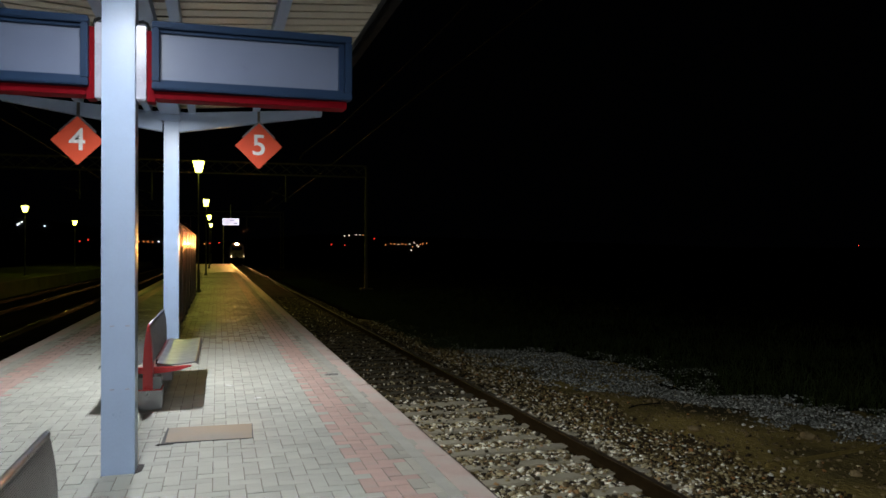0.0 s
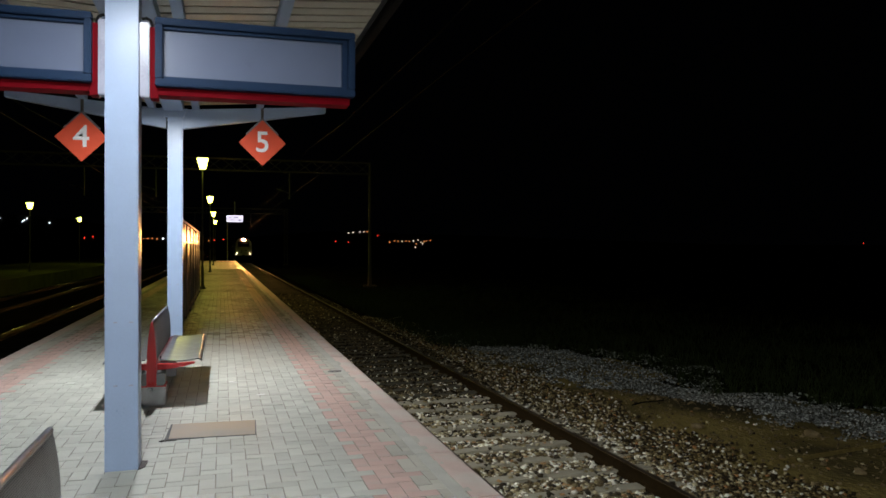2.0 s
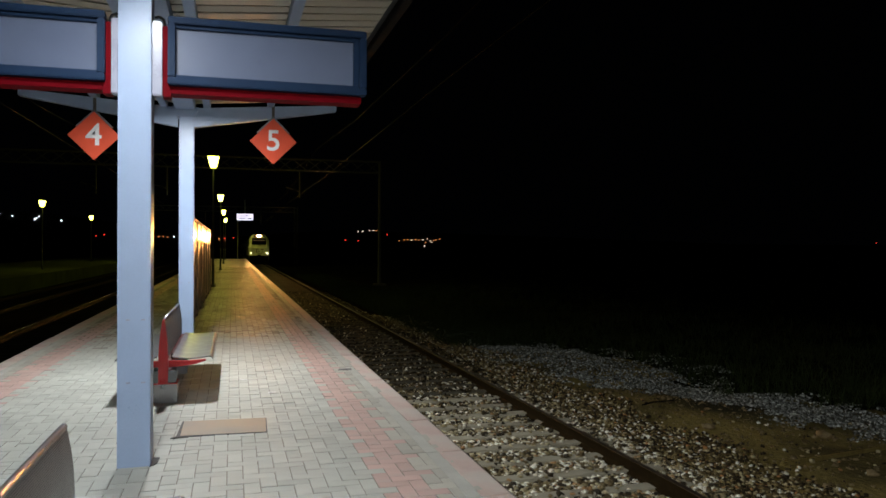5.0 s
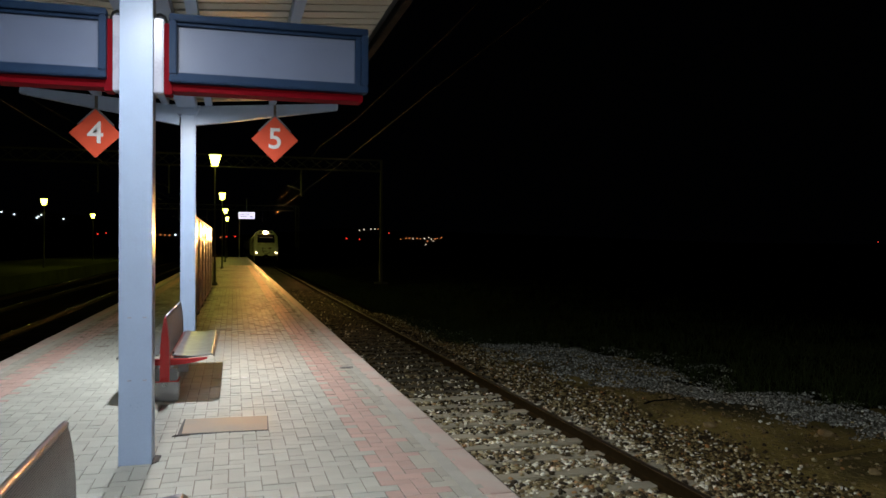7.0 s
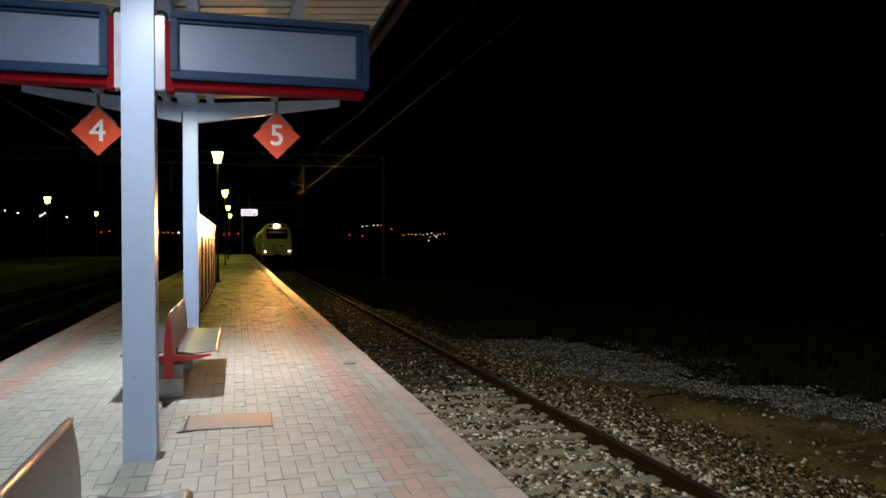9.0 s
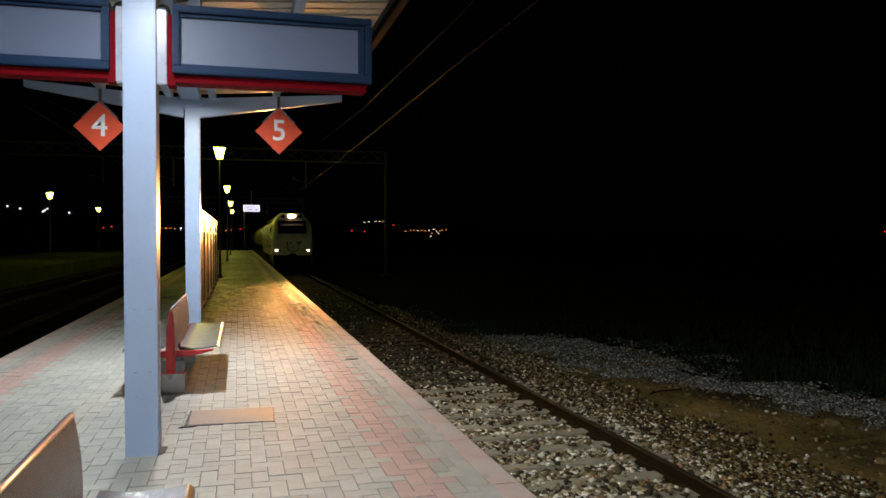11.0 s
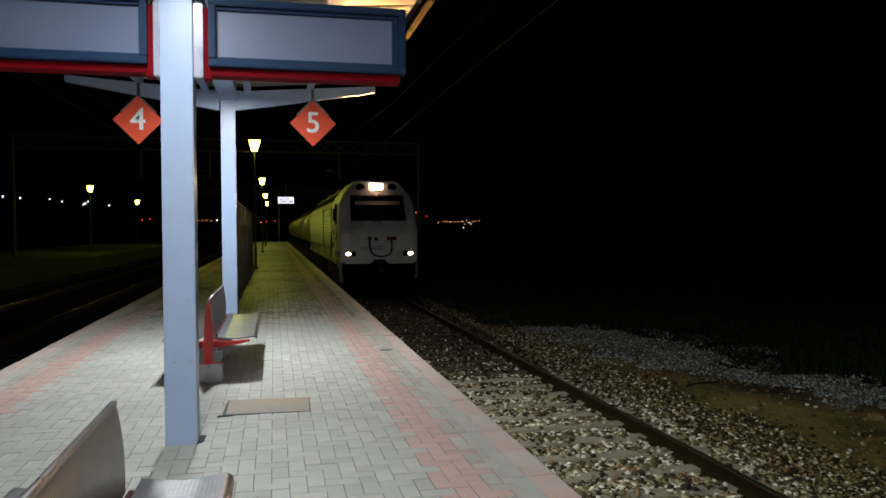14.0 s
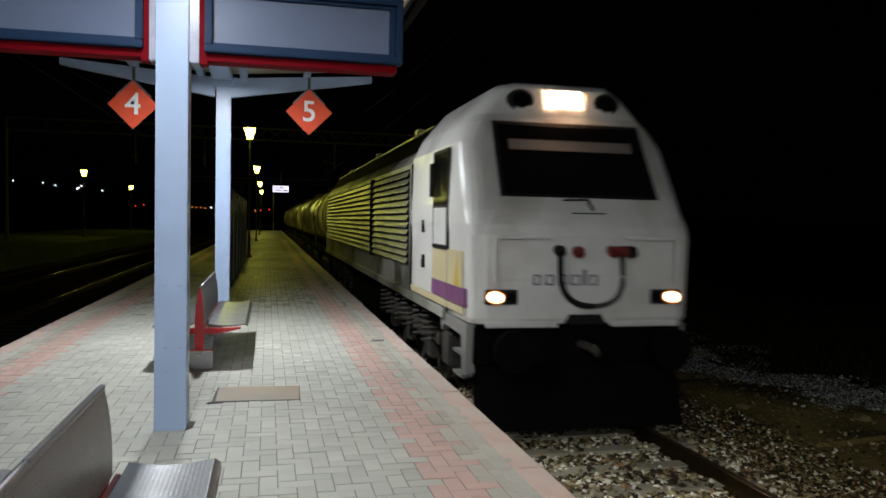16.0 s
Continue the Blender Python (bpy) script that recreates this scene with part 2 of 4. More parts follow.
M["blind"] = mat("cab_sun_blind", (0.13, 0.14, 0.15), 0.6, vary=0.05, bump=0)
M["rubber"] = mat("black_rubber", (0.010, 0.010, 0.010), 0.6, spec=0.2, vary=0.1, bump=0.1)
M["hosered"] = mat("red_coupling", (0.17, 0.015, 0.015), 0.5, vary=0.1, bump=0.1)
M["headlamp"] = mat("headlamp_lens", (0.9, 0.8, 0.7), 0.3, vary=0.02, bump=0, emit=(1.0, 0.60, 0.34), strength=HEADLAMP)
M["beam"] = mat("headlamp_arc", (0.9, 0.8, 0.7), 0.3, vary=0.02, bump=0, emit=(1.0, 0.41, 0.11), strength=BEAM)
M["ink"] = mat("dark_emblem_paint", (0.18, 0.15, 0.22), 0.45, vary=0.08, bump=0)
M["mast"] = mat("weathered_mast_steel", (0.11, 0.105, 0.095), 0.8, 0.0, spec=0.15, vary=0.2, bump=0.1)
M["marker"] = mat("marker_lens", (0.9, 0.8, 0.7), 0.3, vary=0.02, bump=0, emit=(1.0, 0.80, 0.52), strength=14)
M["amber"] = mat("amber_lens_ring", (0.5, 0.16, 0.03), 0.3, vary=0.02, bump=0, emit=(1.0, 0.25, 0.03), strength=0.5)
M["tank"] = mat("tank_paint", (0.50, 0.46, 0.37), 0.3, 0.1, vary=0.15, scale=0.8, fine=20, bump=0.05, dirt=(0.16, 0.12, 0.07), dirt_at=0.55)
M["wire"] = mat("copper_wire", (0.010, 0.005, 0.003), 0.8, 0.0, spec=0.05, vary=0.1, bump=0)
for key, col, st in (("town_white", (1.0, 0.80, 0.62), 1.4), ("town_orange", (1.0, 0.33, 0.10), 0.9), ("town_red", (1.0, 0.05, 0.03), 1.3), ("town_cool", (0.85, 0.9, 1.0), 4)):
    M[key] = mat(key, (0.1, 0.1, 0.1), 0.5, vary=0.02, bump=0, emit=col, strength=st)



def perforate(key, src, pitch):
    """A copy of a sheet metal with rows of dark punched holes."""
    m = M[src].copy()
    m.name = key
    nt = m.node_tree
    b = nt.nodes["Principled BSDF"]
    tc = nt.nodes.new("ShaderNodeTexCoord")
    vo = nt.nodes.new("ShaderNodeTexVoronoi")
    vo.inputs["Scale"].default_value, vo.inputs["Randomness"].default_value = 1 / pitch, 0
    vo.voronoi_dimensions = "2D"
    sp = nt.nodes.new("ShaderNodeSeparateXYZ")
    cb = nt.nodes.new("ShaderNodeCombineXYZ")
    nt.links.new(tc.outputs["Object"], sp.inputs[0])
    nt.links.new(sp.outputs["Y"], cb.inputs["X"])
    nt.links.new(sp.outputs["Z"], cb.inputs["Y"])
    nt.links.new(cb.outputs[0], vo.inputs["Vector"])
    lim = nt.nodes.new("ShaderNodeMapRange")
    lim.inputs["From Min"].default_value, lim.inputs["From Max"].default_value = 0.24, 0.34
    nt.links.new(vo.outputs["Distance"], lim.inputs["Value"])
    mx = nt.nodes.new("ShaderNodeMix")
    mx.data_type = "RGBA"
    nt.links.new(lim.outputs[0], mx.inputs["Factor"])
    mx.inputs["A"].default_value = (0.13, 0.13, 0.13, 1)
    nt.links.new(b.inputs["Base Color"].links[0].from_socket, mx.inputs["B"])
    nt.links.new(mx.outputs["Result"], b.inputs["Base Color"])
    M[key] = m


perforate("perforated", "backsteel", 0.009)


# ---- mesh helpers ----
def finish(bm, name, material, bevel=0.0, smooth=False):
    if bevel:
        es = [e for e in bm.edges if len(e.link_faces) == 2 and e.calc_face_angle(0) > 0.6]
        bmesh.ops.bevel(bm, geom=es, offset=bevel, segments=2, affect="EDGES", clamp_overlap=True)
    me = bpy.data.meshes.new(name)
    bm.to_mesh(me)
    bm.free()
    for x in (material if isinstance(material, (list, tuple)) else [material]):
        me.materials.append(M[x])
    if smooth:
        for p in me.polygons:
            p.use_smooth = True
    return me


def part(name, bm, material, parent=None, label="", bevel=0.0, smooth=False):
    ob = new(name, finish(bm, name, material, bevel, smooth))
    ob.parent = parent
    if label:
        tagged(ob, label)
    return ob


def thing(name, at=(0, 0, 0), label="", category="", group="", kind="", rz=0):
    ob = new(name)
    ob.empty_display_size = 0.1
    ob.matrix_basis = pose(*at, 0, 0, rz)
    return tagged(ob, label, category, group, kind)


def box(bm, x0, x1, y0, y1, z0, z1):
    g = bmesh.ops.create_cube(bm, size=1.0)["verts"]
    for v in g:
        v.co = ((x0 + x1) / 2 + v.co.x * (x1 - x0), (y0 + y1) / 2 + v.co.y * (y1 - y0), (z0 + z1) / 2 + v.co.z * (z1 - z0))
    return g


def boxes(*bs):
    bm = bmesh.new()
    for b in bs:
        box(bm, *b)
    return bm


def rod(bm, a, b, r0, r1=None, seg=10):
    a, b = Vector(a), Vector(b)
    d = b - a
    g = bmesh.ops.create_cone(bm, cap_ends=True, segments=seg, radius1=r0, radius2=r0 if r1 is None else r1, depth=d.length)["verts"]
    m = Matrix.Translation((a + b) / 2) @ d.to_track_quat("Z", "Y").to_matrix().to_4x4()
    bmesh.ops.transform(bm, matrix=m, verts=g)
    return g


def rods(*rs):
    bm = bmesh.new()
    for r in rs:
        rod(bm, *r)
    return bm


def prism(pts, axis, a0, a1):
    """A solid from an outline in a plane, drawn out along an axis."""
    bm = bmesh.new()
    put = {"x": lambda u, v, a: (a, u, v), "y": lambda u, v, a: (u, a, v), "z": lambda u, v, a: (u, v, a)}[axis]
    lo, hi = [bm.verts.new(put(u, v, a0)) for u, v in pts], [bm.verts.new(put(u, v, a1)) for u, v in pts]
    bm.faces.new(lo)
    bm.faces.new(hi[::-1])
    n = len(pts)
    for i in range(n):
        bm.faces.new((lo[i], hi[i], hi[(i + 1) % n], lo[(i + 1) % n]))
    bmesh.ops.recalc_face_normals(bm, faces=bm.faces)
    return bm


def sweep(pts, r, seg=8):
    bm = bmesh.new()
    rings = []
    pts = [Vector(p) for p in pts]
    for i, p in enumerate(pts):
        d = (pts[min(i + 1, len(pts) - 1)] - pts[max(i - 1, 0)]).normalized()
        q = d.to_track_quat("Z", "Y")
        rings.append([bm.verts.new(p + q @ Vector((r * math.cos(k * 2 * math.pi / seg), r * math.sin(k * 2 * math.pi / seg), 0))) for k in range(seg)])
    for a, b in zip(rings, rings[1:]):
        for k in range(seg):
            bm.faces.new((a[k], a[(k + 1) % seg], b[(k + 1) % seg], b[k]))
    bm.faces.new(rings[0][::-1])
    bm.faces.new(rings[-1])
    return bm


def lettering(name, body, size, m, material, parent, thick=0.004):
    c = bpy.data.curves.new(name, "FONT")
    c.body, c.size, c.extrude, c.align_x, c.align_y = body, size, thick, "CENTER", "CENTER"
    c.offset = size * 0.010
    ob = new(name, c)
    me = bpy.data.meshes.new_from_object(ob.evaluated_get(bpy.context.evaluated_depsgraph_get()))
    bpy.data.objects.remove(ob)
    me.materials.append(M[material])
    ob = new(name, me)
    ob.parent, ob.matrix_basis = parent, m
    return ob


def stones(name, places, material, rng, kind="stuff", label="", category="", flat=0.7):
    """One mesh of many broken stones: rows of x, y, z, size."""
    base = np.array([(-1, -1, -1), (1, -1, -1), (1, 1, -1), (-1, 1, -1), (-1, -1, 1), (1, -1, 1), (1, 1, 1), (-1, 1, 1)], float) * 0.5
    faces = np.array([(0, 3, 2, 1), (4, 5, 6, 7), (0, 1, 5, 4), (1, 2, 6, 5), (2, 3, 7, 6), (3, 0, 4, 7)])
    n = len(places)
    v = base[None] * (1 + rng.uniform(-0.45, 0.25, (n, 8, 3)))
    q = rng.normal(size=(n, 4))
    q /= np.linalg.norm(q, axis=1, keepdims=True)
    w, x, y, z = q.T
    R = np.stack([1 - 2 * (y * y + z * z), 2 * (x * y - z * w), 2 * (x * z + y * w), 2 * (x * y + z * w), 1 - 2 * (x * x + z * z), 2 * (y * z - x * w),
                  2 * (x * z - y * w), 2 * (y * z + x * w), 1 - 2 * (x * x + y * y)], 1).reshape(n, 3, 3)
    v = v * (places[:, 3, None, None] * rng.uniform(0.6, 1.3, (n, 1, 3)))
    v = np.einsum("nij,nkj->nki", R, v)
    v[:, :, 2] *= flat
    v += places[:, None, :3]
    f = (faces[None] + 8 * np.arange(n)[:, None, None]).reshape(-1)
    me = bpy.data.meshes.new(name)
    me.vertices.add(8 * n)
    me.vertices.foreach_set("co", v.reshape(-1))
    me.loops.add(len(f))
    me.loops.foreach_set("vertex_index", f.astype(np.int32))
    me.polygons.add(6 * n)
    me.polygons.foreach_set("loop_start", np.arange(0, 24 * n, 4, dtype=np.int32))
    me.update(calc_edges=True)
    me.materials.append(M[material])
    return tagged(new(name, me), label, category, kind=kind)


# ---- ground, tracks, platform ----
RAIL_Z, EDGE_R, EDGE_L, MID = -0.73, 1.772, -3.08, -0.685
TRACK_R, TRACK_L, TRACK_L2 = 3.42, -4.92, -9.10
rng = np.random.default_rng(7)


def verge(y):
    """Near border of the pale gravel strip beyond the track."""
    return np.interp(y, [6, 8.2, 9.3, 10, 11, 11.6, 12.6, 13.3, 14.5, 17.2, 24], [9.6, 8.8, 8.35, 8.3, 8.1, 7.6, 7.3, 6.85, 6.3, 6.2, 6.05])


def bank(y):
    """Far border of the gravel strip, where the dark grass begins."""
    return np.interp(y, [6, 8.2, 9.4, 10, 11, 11.5, 12, 13.9, 15.9, 18.1, 20, 24], [11.6, 10.7, 10.0, 9.4, 9.4, 8.75, 8.5, 9.0, 8.95, 8.3, 7.3, 6.7])


def ground():
    near = np.concatenate([np.arange(-14, 26, 0.5)])
    xs = np.concatenate([[-3000, -1200, -500, -200, -90, -50, -30, -20], near, [28, 34, 45, 70, 120, 250, 600, 1500, 3000]])
    ys = np.concatenate([[-3000, -800, -200, -60, -20, -8], np.arange(-4, 60, 0.6), [64, 70, 80, 95, 120, 160, 240, 400, 800, 1600, 3000]])
    vs, fs = [], []
    for y in ys:
        for x in xs:
            h = 0.10 * noise.noise((x * 0.35, y * 0.35, 0)) + 0.05 * noise.noise((x * 1.3, y * 1.3, 4)) if 5.4 < x < 40 and y < 80 else 0
            rise = 0.25 * min(1, max(0, (x - 9) / 8)) if x < 60 else 0.25
            vs.append((x, y, -1.03 + h + rise))
    w = len(xs)
    for j in range(len(ys) - 1):
        for i in range(w - 1):
            fs.append((j * w + i, j * w + i + 1, (j + 1) * w + i + 1, (j + 1) * w + i))
    me = bpy.data.meshes.new("ground")
    me.from_pydata(vs, [], fs)
    me.materials.append(M["earth"])
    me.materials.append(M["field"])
    # Near-black ground colour past the bank, beyond y 20 and left of x -6.
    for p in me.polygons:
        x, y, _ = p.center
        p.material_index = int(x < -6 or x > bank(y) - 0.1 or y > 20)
    tagged(new("ground", me), "bare brown earth beside the railway tracks", "ground", kind="structure")


RAIL_OUT = [(-0.07, 0), (0.07, 0), (0.07, 0.015), (0.012, 0.035), (0.012, 0.115), (0.035, 0.125), (0.035, 0.152), (0.028, 0.16),
            (-0.028, 0.16), (-0.035, 0.152), (-0.035, 0.125), (-0.012, 0.115), (-0.012, 0.035), (-0.07, 0.015)]


def track(name, x, label, near):
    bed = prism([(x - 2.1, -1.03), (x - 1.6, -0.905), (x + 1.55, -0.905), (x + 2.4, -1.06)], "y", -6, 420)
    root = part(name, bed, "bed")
    tagged(root, label, "railway track", kind="structure")
    for s in (-0.868, 0.868):
        rail = part("rail", prism([(x + s + u, RAIL_Z - 0.16 + v) for u, v in RAIL_OUT], "y", -6, 420), "railside", root, "rusty steel rail with a polished head")
        crown = [(x + s + 0.033 * math.sin(a), RAIL_Z - 0.006 + 0.010 * math.cos(a)) for a in np.linspace(-1.5, 1.5, 17)]
        part("rail_head", prism(crown, "y", -6, 420), "railworn" if near else "railtop", rail)
    bm = boxes((-1.3, 1.3, -0.13, 0.13, -0.12, 0.02))
    for v in bm.verts:
        if v.co.z > 0:
            v.co.y *= 0.8
    # The left tracks get near-black sleepers.
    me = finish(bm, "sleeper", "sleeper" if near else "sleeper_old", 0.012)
    # Near track: sleepers from 31 on are painted darker for fading lamp light.
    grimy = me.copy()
    grimy.materials[0] = M["sleeper_dim" if near else "sleeper_old"]
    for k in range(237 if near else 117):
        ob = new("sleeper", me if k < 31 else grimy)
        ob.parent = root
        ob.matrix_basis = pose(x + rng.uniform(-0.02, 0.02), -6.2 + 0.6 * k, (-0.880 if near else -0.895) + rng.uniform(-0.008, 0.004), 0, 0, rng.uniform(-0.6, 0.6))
    return root


def ballast(name, n, x0, x1, y0, y1, z, size, material, label, skew=1.6, keep=None):
    u = rng.uniform(size=n) ** skew
    y = y0 + (y1 - y0) * u
    x = rng.uniform(x0, x1, n)
    s = rng.uniform(0.6, 1.35, n) * size
    zz = z(x, y) + rng.uniform(-0.012, 0.018, n)
    P = np.stack([x, y, zz, s], 1)
    if keep is not None:
        P = P[keep(P)]
    return stones(name, P, material, rng, label=label, category="ballast")


def platform():
    core = bmesh.new()
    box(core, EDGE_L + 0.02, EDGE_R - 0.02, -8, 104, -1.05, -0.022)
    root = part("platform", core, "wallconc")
    tagged(root, "island platform paved in grey herringbone blocks with red bands", "platform", kind="structure")
    # paving bed under the near blocks, and plain paving far off
    part("joint_bed", boxes((EDGE_L + 0.21, EDGE_R - 0.21, -8, 14, -0.022, -0.003)), "joint", root)
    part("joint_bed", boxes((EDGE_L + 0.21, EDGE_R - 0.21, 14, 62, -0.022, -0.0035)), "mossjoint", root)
    return root


def far_paving_material():
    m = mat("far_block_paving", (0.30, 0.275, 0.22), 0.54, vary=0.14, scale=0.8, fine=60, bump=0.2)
    nt = m.node_tree
    b = nt.nodes["Principled BSDF"]
    tc = nt.nodes.new("ShaderNodeTexCoord")
    br = nt.nodes.new("ShaderNodeTexBrick")
    br.inputs["Scale"].default_value = 1.0
    br.inputs["Brick Width"].default_value, br.inputs["Row Height"].default_value, br.inputs["Mortar Size"].default_value = 0.22, 0.11, 0.008
    for k, v in (("Color1", 1.08), ("Color2", 0.88), ("Mortar", 0.45)):
        br.inputs[k].default_value = (v, v, v, 1)
    nt.links.new(tc.outputs["Object"], br.inputs["Vector"])
    mx = nt.nodes.new("ShaderNodeMix")
    mx.data_type, mx.blend_type = "RGBA", "MULTIPLY"
    mx.inputs["Factor"].default_value = 1
    src = b.inputs["Base Color"].links[0].from_socket
    nt.links.new(src, mx.inputs["A"])
    nt.links.new(br.outputs["Color"], mx.inputs["B"])
    nt.links.new(mx.outputs["Result"], b.inputs["Base Color"])
    return m


W = 0.11


def paver_kind(x):
    return "red" if 0.96 < x < 1.29 or -2.67 < x < -2.32 else "tan" if x > 1.29 or x < -2.67 else "paver"


def paver_shape(lx, ly):
    """A block with a chamfered top; its underside is left open."""
    g, c, t = 0.0033, 0.0035, 0.0
    a, b = lx / 2 - g, ly / 2 - g
    v = [(sx * a, sy * b, -0.012) for sx, sy in ((-1, -1), (1, -1), (1, 1), (-1, 1))]
    v += [(sx * a, sy * b, t - 0.0018) for sx, sy in ((-1, -1), (1, -1), (1, 1), (-1, 1))]
    v += [(sx * (a - c), sy * (b - c), t) for sx, sy in ((-1, -1), (1, -1), (1, 1), (-1, 1))]
    f = []
    for k in (0, 4):
        for i in range(4):
            f.append((k + i, k + (i + 1) % 4, k + 4 + (i + 1) % 4, k + 4 + i))
    f.append((8, 9, 10, 11))
    return v, f


def paving(root):
    x_lo, x_hi = EDGE_L + 0.295, EDGE_R - 0.295
    shapes = {"h": paver_shape(2 * W, W), "v": paver_shape(W, 2 * W)}
    shared = {}
    joined = {"paver": ([], []), "red": ([], []), "tan": ([], []), "worn": ([], [])}
    singles = 0
    hole = lambda x, y: (-0.78 < x < -0.60 and 5.95 < y < 6.1) or (-0.36 < x < 0.24 and 6.84 < y < 7.24)
    na, nb = int((x_hi - x_lo) / W) + 2, int(70 / W)
    for b in range(nb):
        for a in range(-1, na):
            k = (a - b) % 4
            if k not in (0, 3):
                continue
            d = "h" if k == 0 else "v"
            cx = x_lo + a * W + (W if d == "h" else W / 2)
            cy = -8 + b * W + (W / 2 if d == "h" else W)
            if cx < x_lo - 0.10 or cx > x_hi + 0.10 or hole(cx, cy):
                continue
            kd = paver_kind(cx)
            dz = rng.uniform(-0.0012, 0.0034)
            if rng.uniform() < 0.012 and kd == "paver":
                dz -= 0.001
            if singles < 290 and 0.1 < cx < 1.3 and 4.6 < cy < 10.8 and not hole(cx, cy):
                key = (d, kd)
                if key not in shared:
                    me = bpy.data.meshes.new("block")
                    me.from_pydata(shapes[d][0], [], shapes[d][1])
                    me.materials.append(M[kd])
                    shared[key] = me
                ob = new("paving_block", shared[key])
                ob.parent = root
                ob.matrix_basis = pose(cx, cy, dz, rng.uniform(-0.8, 0.8), rng.uniform(-0.8, 0.8), rng.uniform(-0.5, 0.5))
                singles += 1
                continue
            tilt = 0.014
            # From y 12.6 a growing share of blocks tilts more; non-red ones are darker.
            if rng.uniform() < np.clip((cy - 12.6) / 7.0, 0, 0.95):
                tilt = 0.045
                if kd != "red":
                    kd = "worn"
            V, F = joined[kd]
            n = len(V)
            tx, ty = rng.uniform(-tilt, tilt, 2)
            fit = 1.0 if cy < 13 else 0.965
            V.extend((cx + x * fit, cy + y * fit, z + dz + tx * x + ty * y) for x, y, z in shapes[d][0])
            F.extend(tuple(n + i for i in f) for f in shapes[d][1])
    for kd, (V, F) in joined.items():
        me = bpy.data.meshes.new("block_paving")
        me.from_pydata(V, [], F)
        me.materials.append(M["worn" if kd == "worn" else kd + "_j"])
        ob = new("block_paving", me)
        ob.parent = root
        tagged(ob, kind="stuff")
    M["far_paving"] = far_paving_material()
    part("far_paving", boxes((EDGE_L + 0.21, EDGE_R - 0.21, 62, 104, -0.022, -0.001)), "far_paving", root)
    # coping slabs and the plain strip behind them
    slab = finish(boxes((-0.103, 0.103, -0.546, 0.546, -0.14, 0.004)), "coping_slab", "coping", 0.008)
    kerb = finish(boxes((-0.049, 0.049, -0.546, 0.546, -0.02, 0.0045)), "edging_strip", "strip", 0.003)
    for k in range(100):
        y = -5.82 + 1.1 * k
        for x, me, nm in ((EDGE_R - 0.103, slab, "coping_slab"), (EDGE_L + 0.103, slab, "coping_slab"), (EDGE_R - 0.256, kerb, "edging_strip"), (EDGE_L + 0.256, kerb, "edging_strip")):
            if y > 103.6:
                continue
            ob = new(nm, me)
            ob.parent = root
            ob.matrix_basis = pose(x + rng.uniform(-0.004, 0.004), y, rng.uniform(-0.003, 0.002), 0, 0, rng.uniform(-0.15, 0.15))


ground()
track("track_5", TRACK_R, "ballasted single track with concrete sleepers beside the platform", True)
track("track_4", TRACK_L, "dark ballasted track on the far side of the platform", False)
track("track_3", TRACK_L2, "dark ballasted track beyond the platform", False)
PLATFORM = platform()

# the opposite platform, low and overgrown
ob = part("far_platform", prism([(-21, -1.05), (-11.6, -1.05), (-11.6, -0.12), (-11.9, -0.08), (-21, -0.02)], "y", 14, 150), "turf")
tagged(ob, "low grassy platform across the tracks", "platform", kind="structure")


# ---- canopy ----
def roof_z(x):
    return 3.80 + 0.075 * abs(x - MID)


def canopy():
    y0, y1 = -6, 12.25
    root = thing("ceiling", label="slatted butterfly canopy roof over the platform", category="canopy", kind="structure")
    bm = bmesh.new()
    n = int((y1 - y0) / 0.225)
    for k in range(n):
        a, b = y0 + k * 0.225, y0 + k * 0.225 + 0.178
        for s in (-1, 1):
            v = box(bm, 0.0, 2.14, a, b, 0, 0.02)
            for q in v:
                q.co.x = MID + s * q.co.x
                q.co.z += roof_z(q.co.x) + (0.003 if k % 2 else 0)
    bmesh.ops.recalc_face_normals(bm, faces=bm.faces)
    part("soffit", bm, "soffit", root)
    part("soffit_backing", prism([(MID - 2.14, roof_z(MID - 2.14) + 0.05), (MID, roof_z(MID) + 0.05), (MID + 2.14, roof_z(MID + 2.14) + 0.05), (MID, roof_z(MID) + 0.053)], "y", y0, y1), "rubber", root)
    bm = prism([(MID - 2.32, 4.12), (MID - 2.32, 4.02), (MID, 3.86), (MID + 2.32, 4.02), (MID + 2.32, 4.12), (MID, 3.96)], "y", y0, y1)
    part("roof_sheet", bm, "darkmetal", root)
    for s in (-1, 1):
        for d in (1.25, 0.31):
            x = MID + s * d
            part("purlin", boxes((x - 0.05, x + 0.05, y0, y1 - 0.2, roof_z(x) - 0.12, roof_z(x) - 0.002)), "steel", root, bevel=0.006)
        x = MID + s * 2.27
        part("gutter", boxes((x - 0.045, x + 0.045, y0, y1 + 0.06, 3.93, 4.10)), "gutter", root, bevel=0.01)
    part("ridge_beam", boxes((MID - 0.14, MID + 0.14, y0, y1 - 0.2, 3.66, 3.795)), "steel", root, bevel=0.008)
    for yy in (5.98, 11.98):
        z = 3.41 if yy > 8 else 3.57
        for s in (-1, 1):
            bm = prism([(MID + s * 0.11, z), (MID + s * 2.26, 3.76), (MID + s * 2.26, 3.855), (MID + s * 0.11, 3.70)], "y", yy - 0.06, yy + 0.06)
            part("bracket_arm", bm, "steel", root, "tapered steel arm rising outwards", bevel=0.006)


